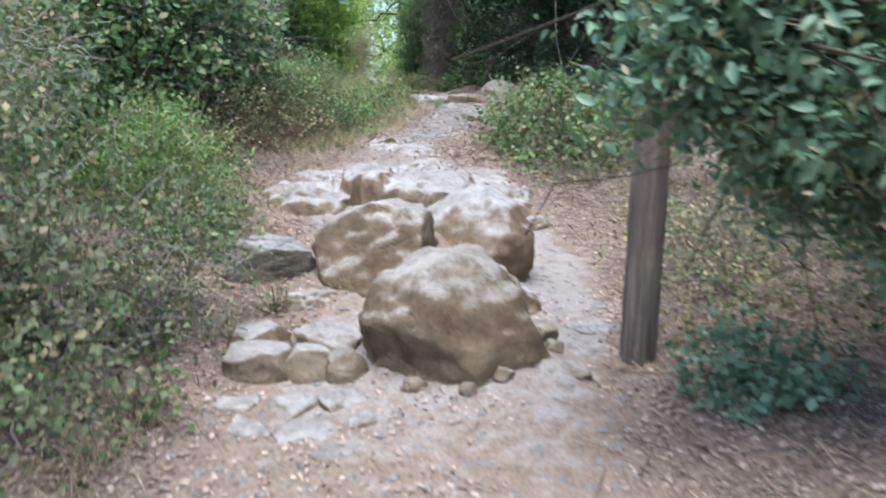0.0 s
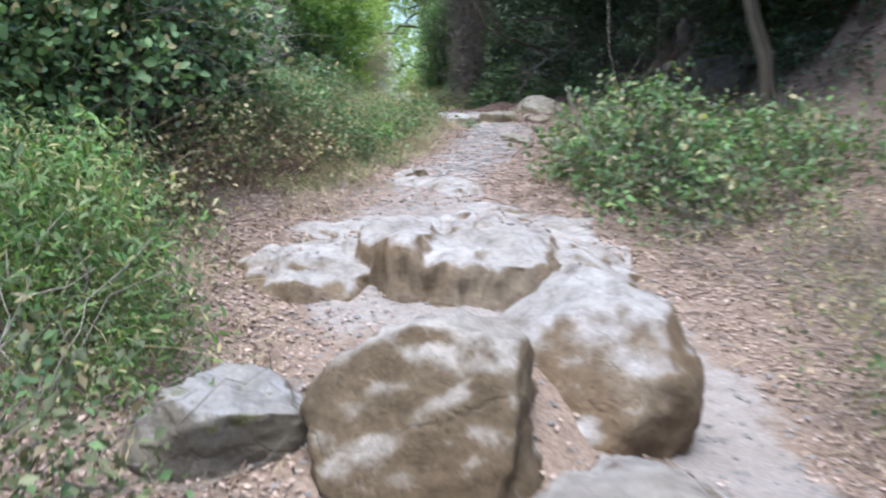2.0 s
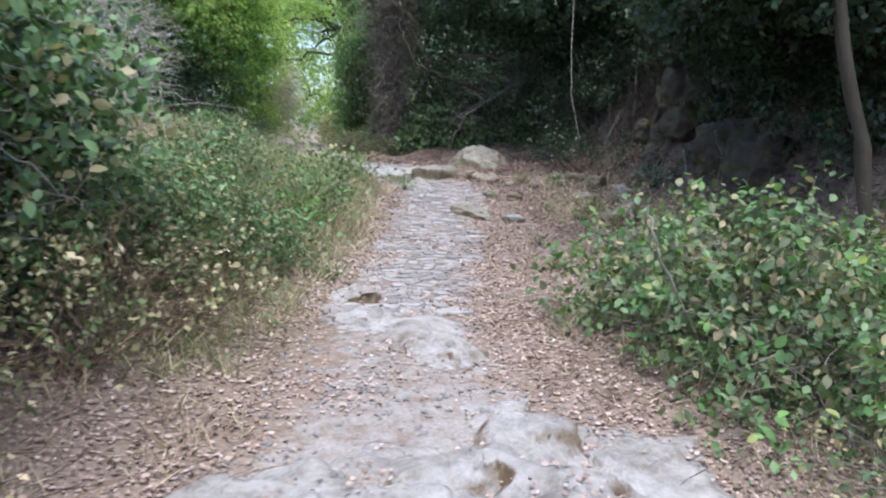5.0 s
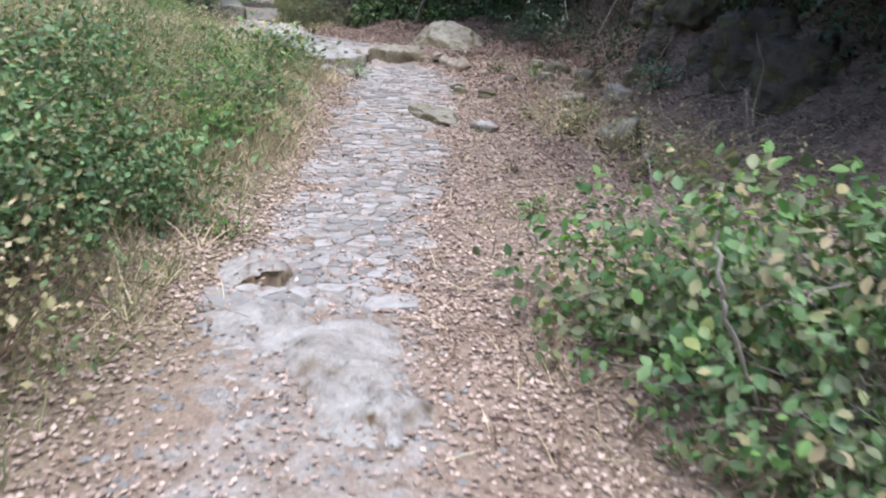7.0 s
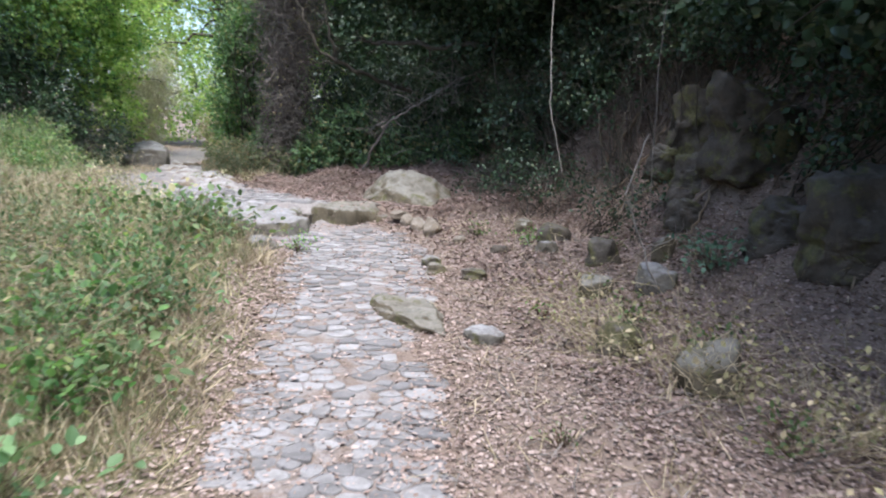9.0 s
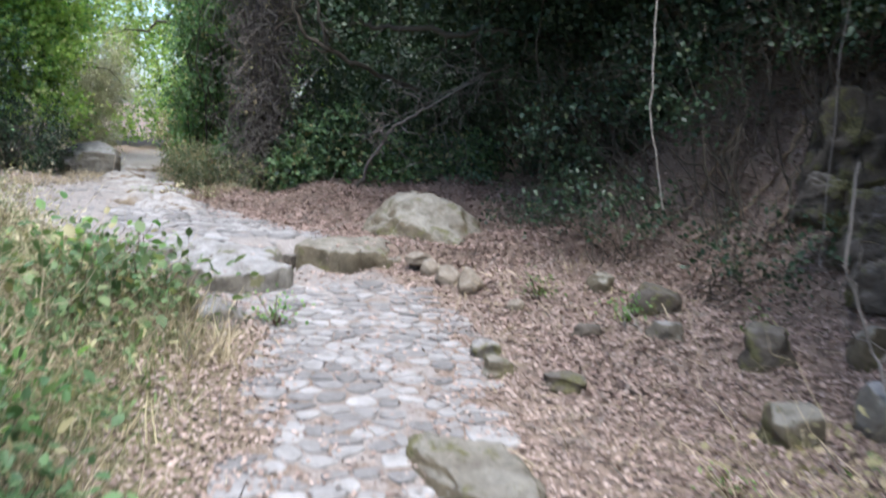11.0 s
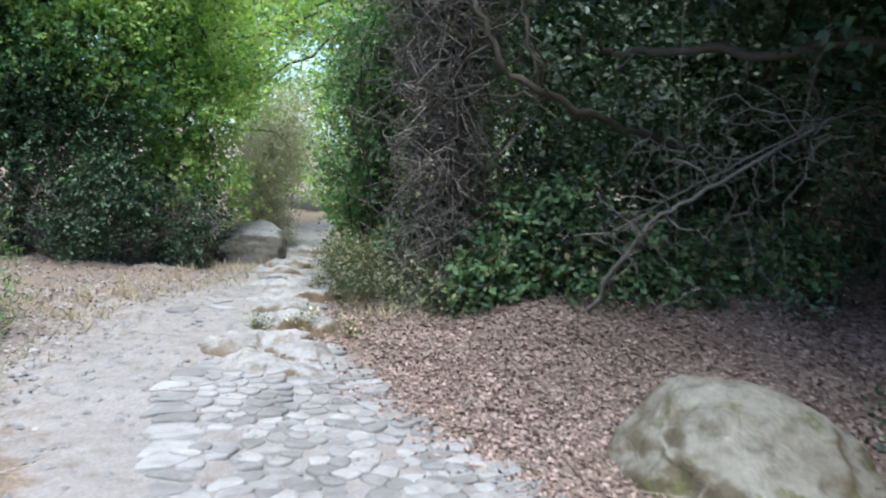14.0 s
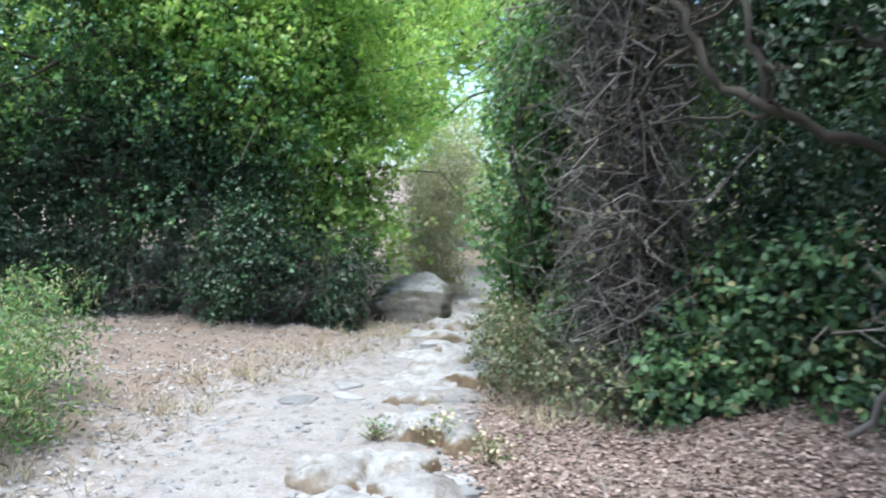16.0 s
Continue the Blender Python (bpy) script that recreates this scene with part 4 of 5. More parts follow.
tree("tree", "tall dark tree high on the bank", (7.0, 20.5), [(7, 20.5, 5), (6.4, 20.5, 7)], .2,
     [(6.6, 20.5, 6.6, 1.6, 2.2, 1.8), (7.2, 17.5, 6.4, 1.6, 2.0, 2.0), (7.0, 23.6, 6.4, 1.6, 2.0, 2.2), (6.6, 14.4, 6.0, 1.5, 1.9, 1.8), (5.0, 21, 7.0, 2.0, 2.2, 1.0), (6.2, 11.4, 5.4, 1.5, 1.8, 1.6)],
     46000, .12, M_IVY, M_BARK, SIMPLE, 6, .4, 18, group=WOOD)
tree("tree", "evergreen tree arching over the leafy slope", (4.4, 19.6), [(4.2, 19.6, 3.4), (3.4, 19.8, 4.4), (2.4, 20.0, 4.9)], .13,
     [(2.4, 19.8, 4.6, 1.2, 1.3, .6), (1.5, 20.4, 5.3, 1.1, 1.3, .5), (.9, 21.6, 5.6, 1.0, 1.0, .5), (3.4, 20.6, 4.4, 1.2, 1.3, .8), (3.9, 18.4, 4.3, .9, 1.2, .7), (1.8, 21.2, 4.9, 1.0, 1.0, .6), (2.6, 18.2, 5.2, 1.1, 1.0, .5), (2.9, 19.5, 5.4, 1.2, 1.2, .5)],
     42000, .085, M_IVY, M_BARK, SIMPLE, 6, .35, 20, group=WOOD)
bush("hedge_bush", "shadowy undergrowth deep in the wood", "bush", [(3.6, 25.2, 2.2, 1.8, 1.0, 1.4), (1.8, 25.0, 2.6, 1.3, 1.0, 1.5), (5.4, 23.5, 2.8, 1.5, 1.6, 1.6), (5.2, 21.4, 2.6, 1.0, 1.2, 1.4), (.9, 25.4, 3.0, .9, .6, 1.2), (2.6, 25.6, 3.4, 1.2, .6, 1.2)],
     44000, .08, M_IVY, per=5, spray=.3, stems=60, bare=80, stem_mat=M_TWIG, stem_r=.01)
bush("bush", "leafy evergreen shrub at the bend of the trail", "bush", [(-.95, 24.4, 3.2, .5, .7, 1.1), (-.85, 24.2, 4.5, .65, .8, 1.0), (-.6, 25.2, 2.7, .6, .8, .9), (-.2, 24.4, 5.4, 1.1, 1.0, .8), (-.1, 24.6, 3.4, .8, .7, 1.2)],
     40000, .055, M_BRAMBLE, per=6, spray=.2, stems=50, stem_r=.012, stem_mat=M_BARK, extra=((M_FRESH, .5, .055),))
bush("bush", "low leafy undergrowth at the edge of the wood", "bush", [(.75, 22.6, 2.15, .55, .5, .5), (1.5, 22.4, 2.0, .7, .5, .42), (2.4, 22.2, 2.0, .7, .6, .42), (.1, 23.2, 2.0, .6, .5, .4), (.35, 22.5, 1.95, .35, .35, .3)],
     16000, .06, M_BRAMBLE, per=5, spray=.18, stems=70, bare=60, group=SHRUB_L, shape=OVAL, extra=((M_IVY, .5, .055),))
bush("bush", "dry grey-green scrub at the trail edge", "bush", [(-.75, 23.4, 1.75, .5, .8, .32), (-.2, 22.6, 1.75, .5, .5, .28), (-1.1, 25.0, 1.75, .45, .9, .35)],
     14000, .034, M_BRAMBLE_DRY, per=5, spray=.14, stems=60, bare=120, stem_mat=M_STRAW, stem_r=.003, group=SHRUB_L)


def dead_tangle():
    """The stump wrapped in dry vines, with bare branches reaching out of the wood."""
    x, y = .0, 22.7
    off = np.array([x, y, height(x, y)])
    root = thing("vine_covered_trunk", *off, "tree trunk smothered in dry grey-brown vines", "tree trunk")
    v, f = tubes([wander((x, y + .12, off[2] - .1), (x - .15, y + .1, 5.6), .15, .09, 14, .05)], 10)
    part_mesh("trunk", mesh_of("trunk", v - off, f, M_BARK), root)
    paths = []
    for i in range(1700):
        z0 = 5.8 - 3.8 * rng.random() ** 1.8
        a = rng.uniform(0, 2 * math.pi)
        r = rng.uniform(.10, .17 + .12 * max(0, z0 - 2.6)) * (1 + .3 * math.sin(z0 * 5 + a * 2))
        s = np.array([x - .1 + r * math.cos(a), y - .05 + .8 * r * math.sin(a), z0])
        e = s + np.array([rng.normal(0, .22), rng.normal(0, .16), -rng.uniform(.1, .9)])
        e[2] = max(e[2], off[2] + .1)
        paths.append(wander(s, e, .006, .002, 10, .9))
    v, f = tubes(paths, 4)
    part_mesh("dry_vine", mesh_of("dry_vine", v - off, f, M_VINE), root, "dry grey-brown hanging vines", kind="stuff")
    p, out = blobs_points([(x - .1, y, 4.6, .6, .5, .9), (x - .05, y, 3.2, .3, .3, .9)], 600)
    o, a, nn, s = sprays(p, out, 4, .16, .045)
    v, f = leaves(o - off, a, nn, s)
    part_mesh("dry_leaf", mesh_of("dry_leaf", v, f, M_OLIVEDRY), root, "withered olive-brown leaves", kind="stuff")


dead_tangle()


def branch(name, label, pts, r0, r1, mat, twigs=0, reach=.6, category="branch", group=""):
    pts = np.array(pts, float)
    off = pts[0]
    fine = np.concatenate([np.linspace(pts[i], pts[i + 1], 6, endpoint=False) for i in range(len(pts) - 1)] + [pts[-1:]])
    fine[1:-1] += rng.normal(0, min(.02, r0 * .7), fine[1:-1].shape)
    rad = np.linspace(r0, r1, len(fine))
    root = thing(name, *off, label, category, group)
    v, f = tubes([(fine, rad)], 7)
    part_mesh("bough", mesh_of("bough", v - off, f, mat), root)
    if twigs:
        paths = []
        for i in range(twigs):
            k = rng.integers(len(fine) // 4, len(fine))
            path, r = wander(fine[k], fine[k] + rng.normal(0, reach * .6, 3) + (0, 0, -.1), rad[k] * .45 + .002, .003, 8, .25)
            paths.append((path, r))
            for _ in range(2):
                q = rng.integers(3, 7)
                paths.append(wander(path[q], path[q] + rng.normal(0, reach * .3, 3), .005, .002, 6, .3))
        v, f = tubes(paths, 4)
        part_mesh("twig", mesh_of("twig", v - off, f, mat), root, kind="stuff")
    return root


BR = "bare branches of the wood"
for nm, lab, pts, r0, r1 in branch_later:
    branch(nm, lab, pts, r0, r1, M_TWIG_PALE, 0, category="stick")
branch("branch", "dark mossy curved limb", [(1.9, 22.6, 3.0), (1.0, 22.1, 3.24), (.4, 22.0, 3.48), (.12, 22.0, 3.95), (.05, 22.1, 4.3)], .034, .018, M_BARK, 8, .5, group=BR)
branch("branch", "dark mossy fork of the limb", [(.62, 22.02, 3.4), (.5, 22.0, 3.8), (.42, 22.1, 4.3)], .03, .012, M_BARK, 4, .4, group=BR)
branch("branch", "thick mossy horizontal bough", [(4.2, 21.0, 3.7), (2.5, 21.0, 3.62), (1.42, 22.0, 3.68), (1.1, 22.2, 3.72)], .05, .025, M_BARK, 8, .5, group=BR)
branch("dead_branch", "grey dead branch leaning out of the thicket", [(1.05, 21.9, 1.75), (1.32, 21.3, 2.45), (1.75, 21.2, 2.75), (2.5, 21.3, 3.2)], .02, .01, M_TWIG, 14, .6, group=BR)
branch("dead_branch", "bare grey branches hanging in the dark", [(3.2, 21.4, 3.5), (2.3, 21.3, 3.1), (1.6, 21.4, 2.7), (1.1, 21.3, 2.4)], .010, .004, M_TWIG, 26, .7, group=BR)
branch("dead_branch", "bare grey branches in front of the hollow", [(3.4, 22.0, 2.0), (2.9, 21.6, 2.7), (2.4, 21.4, 3.4)], .014, .006, M_BARK, 20, .7, group=BR)
branch("dead_branch", "bare stem rising out of the bank", [(2.6, 19.6, 1.7), (2.65, 19.7, 2.4), (2.5, 19.8, 3.4), (2.7, 20, 4.4)], .012, .008, M_BARK, 8, .4, group=BR)
branch("hanging_vine", "long pale vine hanging from the canopy", [(2.3, 17.0, 4.6), (2.3, 17.0, 3.2), (2.33, 17.0, 2.6), (2.48, 16.98, 2.0)], .006, .005, M_TWIG_PALE, 0, .2, "vine", BR)
branch("hanging_vine", "thin vine hanging in front of the bank", [(3.0, 16.0, 4.2), (2.95, 16.0, 3.0), (2.9, 15.9, 1.8)], .005, .004, M_TWIG, 0, .2, "vine", BR)
branch("hanging_vine", "thin vine hanging beside the bank rocks", [(1.1, 19.9, 4.2), (1.12, 19.9, 3.2), (1.15, 19.9, 2.4)], .003, .002, M_BARK, 0, .2, "vine", BR)
branch("hanging_vine", "thin bent vine on the leafy slope", [(2.35, 14.6, 1.3), (2.3, 14.8, 1.6), (2.2, 14.9, 1.95), (2.55, 15.3, 2.4)], .008, .006, M_TWIG, 4, .3, "vine", BR)
for i in range(26):
    y = rng.uniform(12.5, 20)
    x = right_of(y) + np.interp(y, [12, 16, 20], [2.5, 2.1, 2.3]) + rng.uniform(.1, 1.0)
    z = height(x, y)
    branch("root", "bare root on the earth bank", [(x + .5, y + .1, height(x + .5, y + .1) + .04), (x + .2, y, height(x + .2, y) + .03), (x - .05, y + rng.normal(0, .15), z + .03), (x - .3, y + rng.normal(0, .3), height(x - .3, y) - .03)],
           .018, .006, M_BARK_TAN, 0, .3, "root", "roots on the bank")

# left-hand hedge and the bright far end
tree("tree", "tall green tree rising out of the hedge", (-5.6, 26.0), [(-5.6, 26, 3), (-5.5, 26.2, 5)], .12,
     [(-5.0, 25.6, 4.7, 1.4, 1.0, 1.1), (-6.6, 24.8, 4.6, 1.4, 1.2, 1.3), (-5.5, 26, 6.0, 1.6, 1.3, 1.0), (-7.6, 25.8, 5.4, 1.6, 1.2, 1.8), (-6.2, 27.4, 7.2, 2.0, 1.4, 1.4), (-8.6, 24.2, 4.8, 1.2, 1.2, 1.3)],
     38000, .06, M_HEDGE, M_BARK, SIMPLE, 6, .25, 30, .7, group="hedge trees", extra=((M_FRESH, .7, .065), (M_SUNNY, .25, .065)))
# low part of the hedge; darker leaves stand in for the shade below the crown
tree("tree", "shaded dark green tree at the foot of the hedge", (-6.0, 25.8), [(-6.0, 25.8, 2.6), (-5.9, 25.9, 3.8)], .09,
     [(-5.9, 25.5, 3.0, 1.3, .8, 1.2), (-4.6, 25.7, 2.8, 1.0, .6, 1.1), (-7.0, 24.9, 3.0, 1.1, .8, 1.2), (-8.4, 24.2, 3.0, 1.1, .9, 1.2), (-4.9, 25.9, 3.6, .9, .6, .8)],
     30000, .055, M_IVY, M_BARK, SIMPLE, 6, .25, 40, .6, group="hedge trees", extra=((M_HEDGE, .3, .055),))
tree("tree", "bright green leafy tree beside the trail", (-4.1, 26.8), [(-4.0, 26.8, 3), (-3.7, 26.8, 5)], .1,
     [(-3.7, 26.6, 3.5, .8, .8, 1.0), (-3.5, 26.8, 4.6, .95, .9, 1.0), (-4.4, 26.2, 4.3, .9, .8, 1.2), (-3.9, 27.2, 5.9, 1.2, 1.1, .8), (-3.6, 26.7, 2.5, .7, .6, .7), (-4.9, 25.3, 5.3, 1.0, .7, .7), (-3.6, 25.8, 5.6, .9, .7, .7), (-5.8, 25.0, 5.8, 1.0, .8, .6), (-4.3, 25.5, 4.4, .7, .5, .7)],
     42000, .075, M_SUNNY, M_BARK, SIMPLE, 6, .28, 26, .75, group="hedge trees", extra=((M_FRESH, .35, .07),))
tree("tree", "sunlit yellow-green tree behind the hedge", (-6.0, 31.0), [(-5.8, 31, 4), (-4.6, 31, 6)], .14,
     [(-4.2, 31, 5.2, 1.6, 1.4, 1.6), (-3.0, 31.5, 6.4, 1.6, 1.4, 1.3), (-5.4, 30, 6.6, 1.8, 1.6, 1.4)], 26000, .09, M_SUNNY, M_BARK, SIMPLE, 6, .3, 20, .75, group="hedge trees")
tree("tree", "sunlit green tree closing the end of the trail", (-1.0, 36.0), [(-1.0, 36, 4), (-1.2, 36, 7)], .2,
     [(-1.2, 36, 3.4, 1.8, 1.2, 1.8), (-3.0, 37, 3.6, 1.6, 1.3, 2.0), (-4.8, 36.5, 4.2, 1.7, 1.3, 2.4), (.6, 35, 5, 1.8, 1.5, 2.4), (-2.6, 38.5, 6.0, 2.2, 1.2, 1.8), (-2.4, 37, 8.0, 2.0, 1.2, 1.6), (-4.6, 37.5, 7.6, 2.0, 1.2, 1.6)],
     40000, .11, M_SUNNY, M_BARK, SIMPLE, 6, .35, 20, .75, group="far trees", extra=((M_FRESH, .25, .1),))
tree("tree", "green tree leaning over the far bend", (.3, 29.5), [(.2, 29.5, 3.5), (-.3, 29.6, 5.5)], .16,
     [(-.6, 29.4, 3.6, .9, .9, 1.3), (0, 29, 5, 1.4, 1.2, 1.2), (.9, 29.6, 3.2, 1.3, 1.2, 1.8), (-.8, 30.2, 2.4, .7, .7, .8)], 20000, .075, M_SUNNY, M_BARK, SIMPLE, 6, .28, 20, .75, group="far trees", extra=((M_FRESH, .3, .07),))
tree("tree", "tall hedge tree with dense green leaves", (-7.6, 20.5), [(-7.6, 20.5, 4), (-7.4, 20.5, 6)], .16,
     [(-7.2, 20.5, 3.8, 1.4, 1.6, 1.5), (-7.6, 22.8, 4.4, 1.6, 1.5, 1.9), (-7.0, 18.4, 3.6, 1.3, 1.5, 1.2), (-7.5, 21, 6.2, 1.8, 1.8, 1.2)], 40000, .07, M_FRESH, M_BARK, SIMPLE, 6, .3, 20, group="hedge trees", extra=((M_HEDGE, .7, .065),))
bush("grass_bush", "feathery beige-green plume bush by the far trail", "bush", [(-3.1, 28.9, 2.4, .5, .45, .9), (-2.9, 29.1, 3.1, .45, .4, .8), (-3.3, 29.3, 2.0, .55, .4, .6)],
     30000, .05, M_FEATHER, per=8, spray=.3, stems=60, bare=120, stem_mat=M_STRAW, stem_r=.004, shape=LANCE, droop=-.3)
bush("bush", "pale dry scrub at the far bend", "bush", [(-1.3, 28.4, 2.0, .5, .8, .6), (-.9, 27.0, 1.9, .5, .7, .5)], 14000, .045, M_OLIVEDRY, per=5, spray=.2, stems=40, bare=60, stem_mat=M_STRAW, stem_r=.004, extra=((M_FRESH, .5, .045),))
bush("bush", "shaded leggy undergrowth below the hedge", "bush", [(-4.6, 25.5, 2.1, .9, .5, .7), (-5.9, 25.2, 2.1, .9, .5, .7), (-3.6, 26.0, 2.0, .5, .4, .6), (-7.0, 24.6, 2.1, .8, .6, .7)],
     32000, .05, M_IVY, per=4, spray=.22, stems=260, bare=700, stem_mat=M_TWIG, stem_r=.005)
bush("bush", "yellow-green weeds at the trail edge", "bush", [(-3.3, 20.8, 1.85, .5, .6, .35), (-3.6, 20.0, 1.9, .5, .6, .4), (-3.0, 19.6, 1.75, .5, .5, .28), (-3.9, 21.8, 2.0, .5, .6, .4)],
     16000, .045, M_HERB, per=6, spray=.14, stems=60, bare=40, stem_mat=M_STRAW, stem_r=.003, shape=LANCE, extra=((M_FRESH, .4, .045),))
tree("tree", "dense green tree high on the open slope", (-9.0, 13.0), [(-9, 13, 4.5), (-8.6, 13, 6)], .16,
     [(-8.6, 13, 4.6, 1.6, 2.0, 1.8), (-8.2, 16.4, 4.6, 1.5, 1.8, 1.6), (-8.0, 9.6, 4.4, 1.6, 2.0, 1.8), (-7.0, 6.0, 4.0, 1.6, 2.0, 1.9), (-6.0, 11.4, 3.4, 1.2, 1.6, 1.2), (-5.8, 14.8, 3.2, 1.0, 1.4, 1.0)],
     46000, .09, M_HEDGE, M_BARK, SIMPLE, 6, .35, 20, group="hedge trees", extra=((M_LAUREL, .4, .08),))
tree("tree", "tall dark tree filling the gap behind the hedge", (-8.5, 29.0), [(-8.4, 29, 4), (-8, 29, 7)], .2,
     [(-8.4, 28.6, 4.2, 2.0, 1.2, 2.2), (-7.4, 29.4, 5.0, 1.6, 1.2, 2.0), (-10, 27, 5, 1.8, 1.6, 2.6), (-5.6, 29.2, 3.2, 1.2, .8, 1.4)],
     30000, .15, M_HEDGE, M_BARK, SIMPLE, 6, .5, 16, group="hedge trees")
bush("dry_bush", "dry straw-coloured weeds at the path edge", "bush", [(-1.35, 17.1, 1.5, .45, .5, .2), (-2.1, 18.3, 1.7, .5, .6, .22), (-1.6, 17.7, 1.55, .4, .4, .18)],
     3500, .04, M_GRASS, per=4, spray=.16, stems=120, bare=160, stem_mat=M_STRAW, stem_r=.003, group=SHRUB_L, shape=LANCE)
# behind the start: trees added out of view to close in the light
tree("tree", "unseen leafy tree added behind the start of the trail", (-3.5, -4.0), [(-3.4, -4, 3), (-3, -4, 5)], .16, [(-3.2, -4, 4, 1.8, 1.8, 1.6), (-2.0, -5, 5, 1.8, 1.6, 1.4)], 9000, .11, M_HEDGE, M_BARK)
tree("tree", "unseen leafy tree added on the slope behind the start", (4.0, -2.5), [(4, -2.5, 3), (3.6, -2.5, 5)], .16, [(3.6, -2.5, 4, 1.8, 1.8, 1.6), (4.8, .5, 4, 1.8, 1.8, 1.6)], 9000, .11, M_HEDGE, M_BARK)


# ---- fallen leaves, dry stalks and grass ----
def scatter_litter(name, label, count, x0, x1, y0, y1, density, size, material):
    x, y = rng.uniform(x0, x1, count), rng.uniform(y0, y1, count)
    z = surface(x, y)
    keep = rng.random(count) < density(x, y) * np.where(z > ground(x, y) + .01, np.clip(.25 + .9 * wave(x, y, .25, 61), 0, 1), 1)
    x, y, z = x[keep], y[keep], z[keep]
    n = len(x)
    o = np.stack([x, y, z + rng.uniform(.0, .018, n)], -1)
    a = unit(np.stack([rng.normal(size=n), rng.normal(size=n), rng.normal(0, .18, n)], -1))
    nn = unit(np.stack([rng.normal(0, .35, n), rng.normal(0, .35, n), np.ones(n)], -1))
    v, f = leaves(o, a, nn, size * rng.uniform(.5, 1.3, n), CURL)
    tagged(new(name, mesh_of(name, v, f, material)), label, "leaf litter", kind="stuff")


def verge(x, y):
    return np.maximum(left_of(y) - x, x - right_of(y))


scatter_litter("leaf_litter", "pale dry fallen leaves round the outcrop", 120000, -2.6, 3.2, 1.5, 10.2,
               lambda x, y: np.clip(.22 + .75 * smooth(-.3, .25, verge(x, y)) + .35 * wave(x, y, .5, 21) - .3 * smooth(.3, .8, x) * (1 - smooth(1.0, 1.3, x)), 0, 1), .029, M_LITTER)
scatter_litter("leaf_litter", "pinkish-tan fallen leaves along the paving", 150000, -2.2, 4.2, 10.2, 18.2,
               lambda x, y: np.clip(.16 + .85 * smooth(-.3, .15, verge(x, y)) * (1 - .75 * smooth(.3, .7, left_of(y) - x)) + .25 * wave(x, y, .4, 22), 0, 1), .030, M_LITTER)
scatter_litter("leaf_litter", "russet fallen leaves on the slope below the wood", 190000, -1.2, 4.6, 18.0, 24.0,
               lambda x, y: np.clip(smooth(-.3, .35, x - right_of(y)) * (.8 + .3 * wave(x, y, .4, 23)), 0, 1), .031, M_LITTER_RED)
scatter_litter("leaf_litter", "russet fallen leaves on the bank", 110000, 1.2, 5.0, 10.5, 18.8, lambda x, y: .6 + .4 * wave(x, y, .5, 25), .031, M_LITTER_RED)
scatter_litter("leaf_litter", "grey dry leaves under the hedge", 42000, -6.5, -1.6, 18.0, 26.5, lambda x, y: np.clip(smooth(-.2, .4, left_of(y) - x), 0, 1) * .7, .034, M_LITTER_GREY)


def scatter_blades(name, label, count, x0, x1, y0, y1, density, size, material, lean=.5):
    tx, ty = rng.uniform(x0, x1, count // 9), rng.uniform(y0, y1, count // 9)
    keep = rng.random(len(tx)) < density(tx, ty)
    tx, ty = np.repeat(tx[keep], 9), np.repeat(ty[keep], 9)
    n = len(tx)
    x, y = tx + rng.normal(0, .03, n), ty + rng.normal(0, .03, n)
    o = np.stack([x, y, ground(x, y) - .005], -1)
    a = unit(np.stack([rng.normal(0, lean, n), rng.normal(0, lean, n), np.ones(n)], -1))
    nn = unit(np.stack([rng.normal(size=n), rng.normal(size=n), np.full(n, .2)], -1))
    v, f = leaves(o, a, nn, size * rng.uniform(.4, 1.3, n), BLADE)
    tagged(new(name, mesh_of(name, v, f, material)), label, "grass", kind="stuff")


scatter_blades("dry_grass", "dry straw grass at the trail edges", 60000, -3.5, 2.4, 2.0, 18.5,
               lambda x, y: np.clip(smooth(0, .3, left_of(y) - x) * (.4 + .1 * smooth(8, 11, y)) + .25 * smooth(.05, .4, x - right_of(y)) * (y < 13) + .3 * wave(x, y, .6, 31) - .15, 0, 1) * smooth(-.02, .12, verge(x, y)), .15, M_STRAW, .6)
scatter_blades("grass", "green and yellow grass beside the path", 60000, -4.5, -.4, 9.0, 20.5,
               lambda x, y: np.clip(.7 + .8 * wave(x, y, .6, 33), 0, 1) * smooth(.1, .5, left_of(y) - x), .17, M_GRASS, .7)
scatter_blades("dry_grass", "tall dry yellow grass among the weeds", 34000, -3.6, -.2, 11.0, 18.8,
               lambda x, y: np.clip(.5 + 1.2 * wave(x, y, .8, 36), 0, 1) * smooth(.1, .5, left_of(y) - x), .2, M_STRAW, .6)
scatter_blades("dry_grass", "thin dry grass at the edge of the upper trail", 30000, -4.2, .6, 19.0, 29.0,
               lambda x, y: np.clip(.8 + .6 * wave(x, y, .5, 35), 0, 1) * smooth(.0, .3, verge(x, y)) * (1 - smooth(.6, 1.2, verge(x, y))) * ((x < left_of(y)) | (y > 22)), .13, M_STRAW, .6)


STICK = (np.array([(-.012, 0, 0), (.012, 0, .0), (.02, .5, .03), (-.004, .5, .03), (0, 1, .0)]), np.array([(0, 1, 2), (0, 2, 3), (3, 2, 4)]))


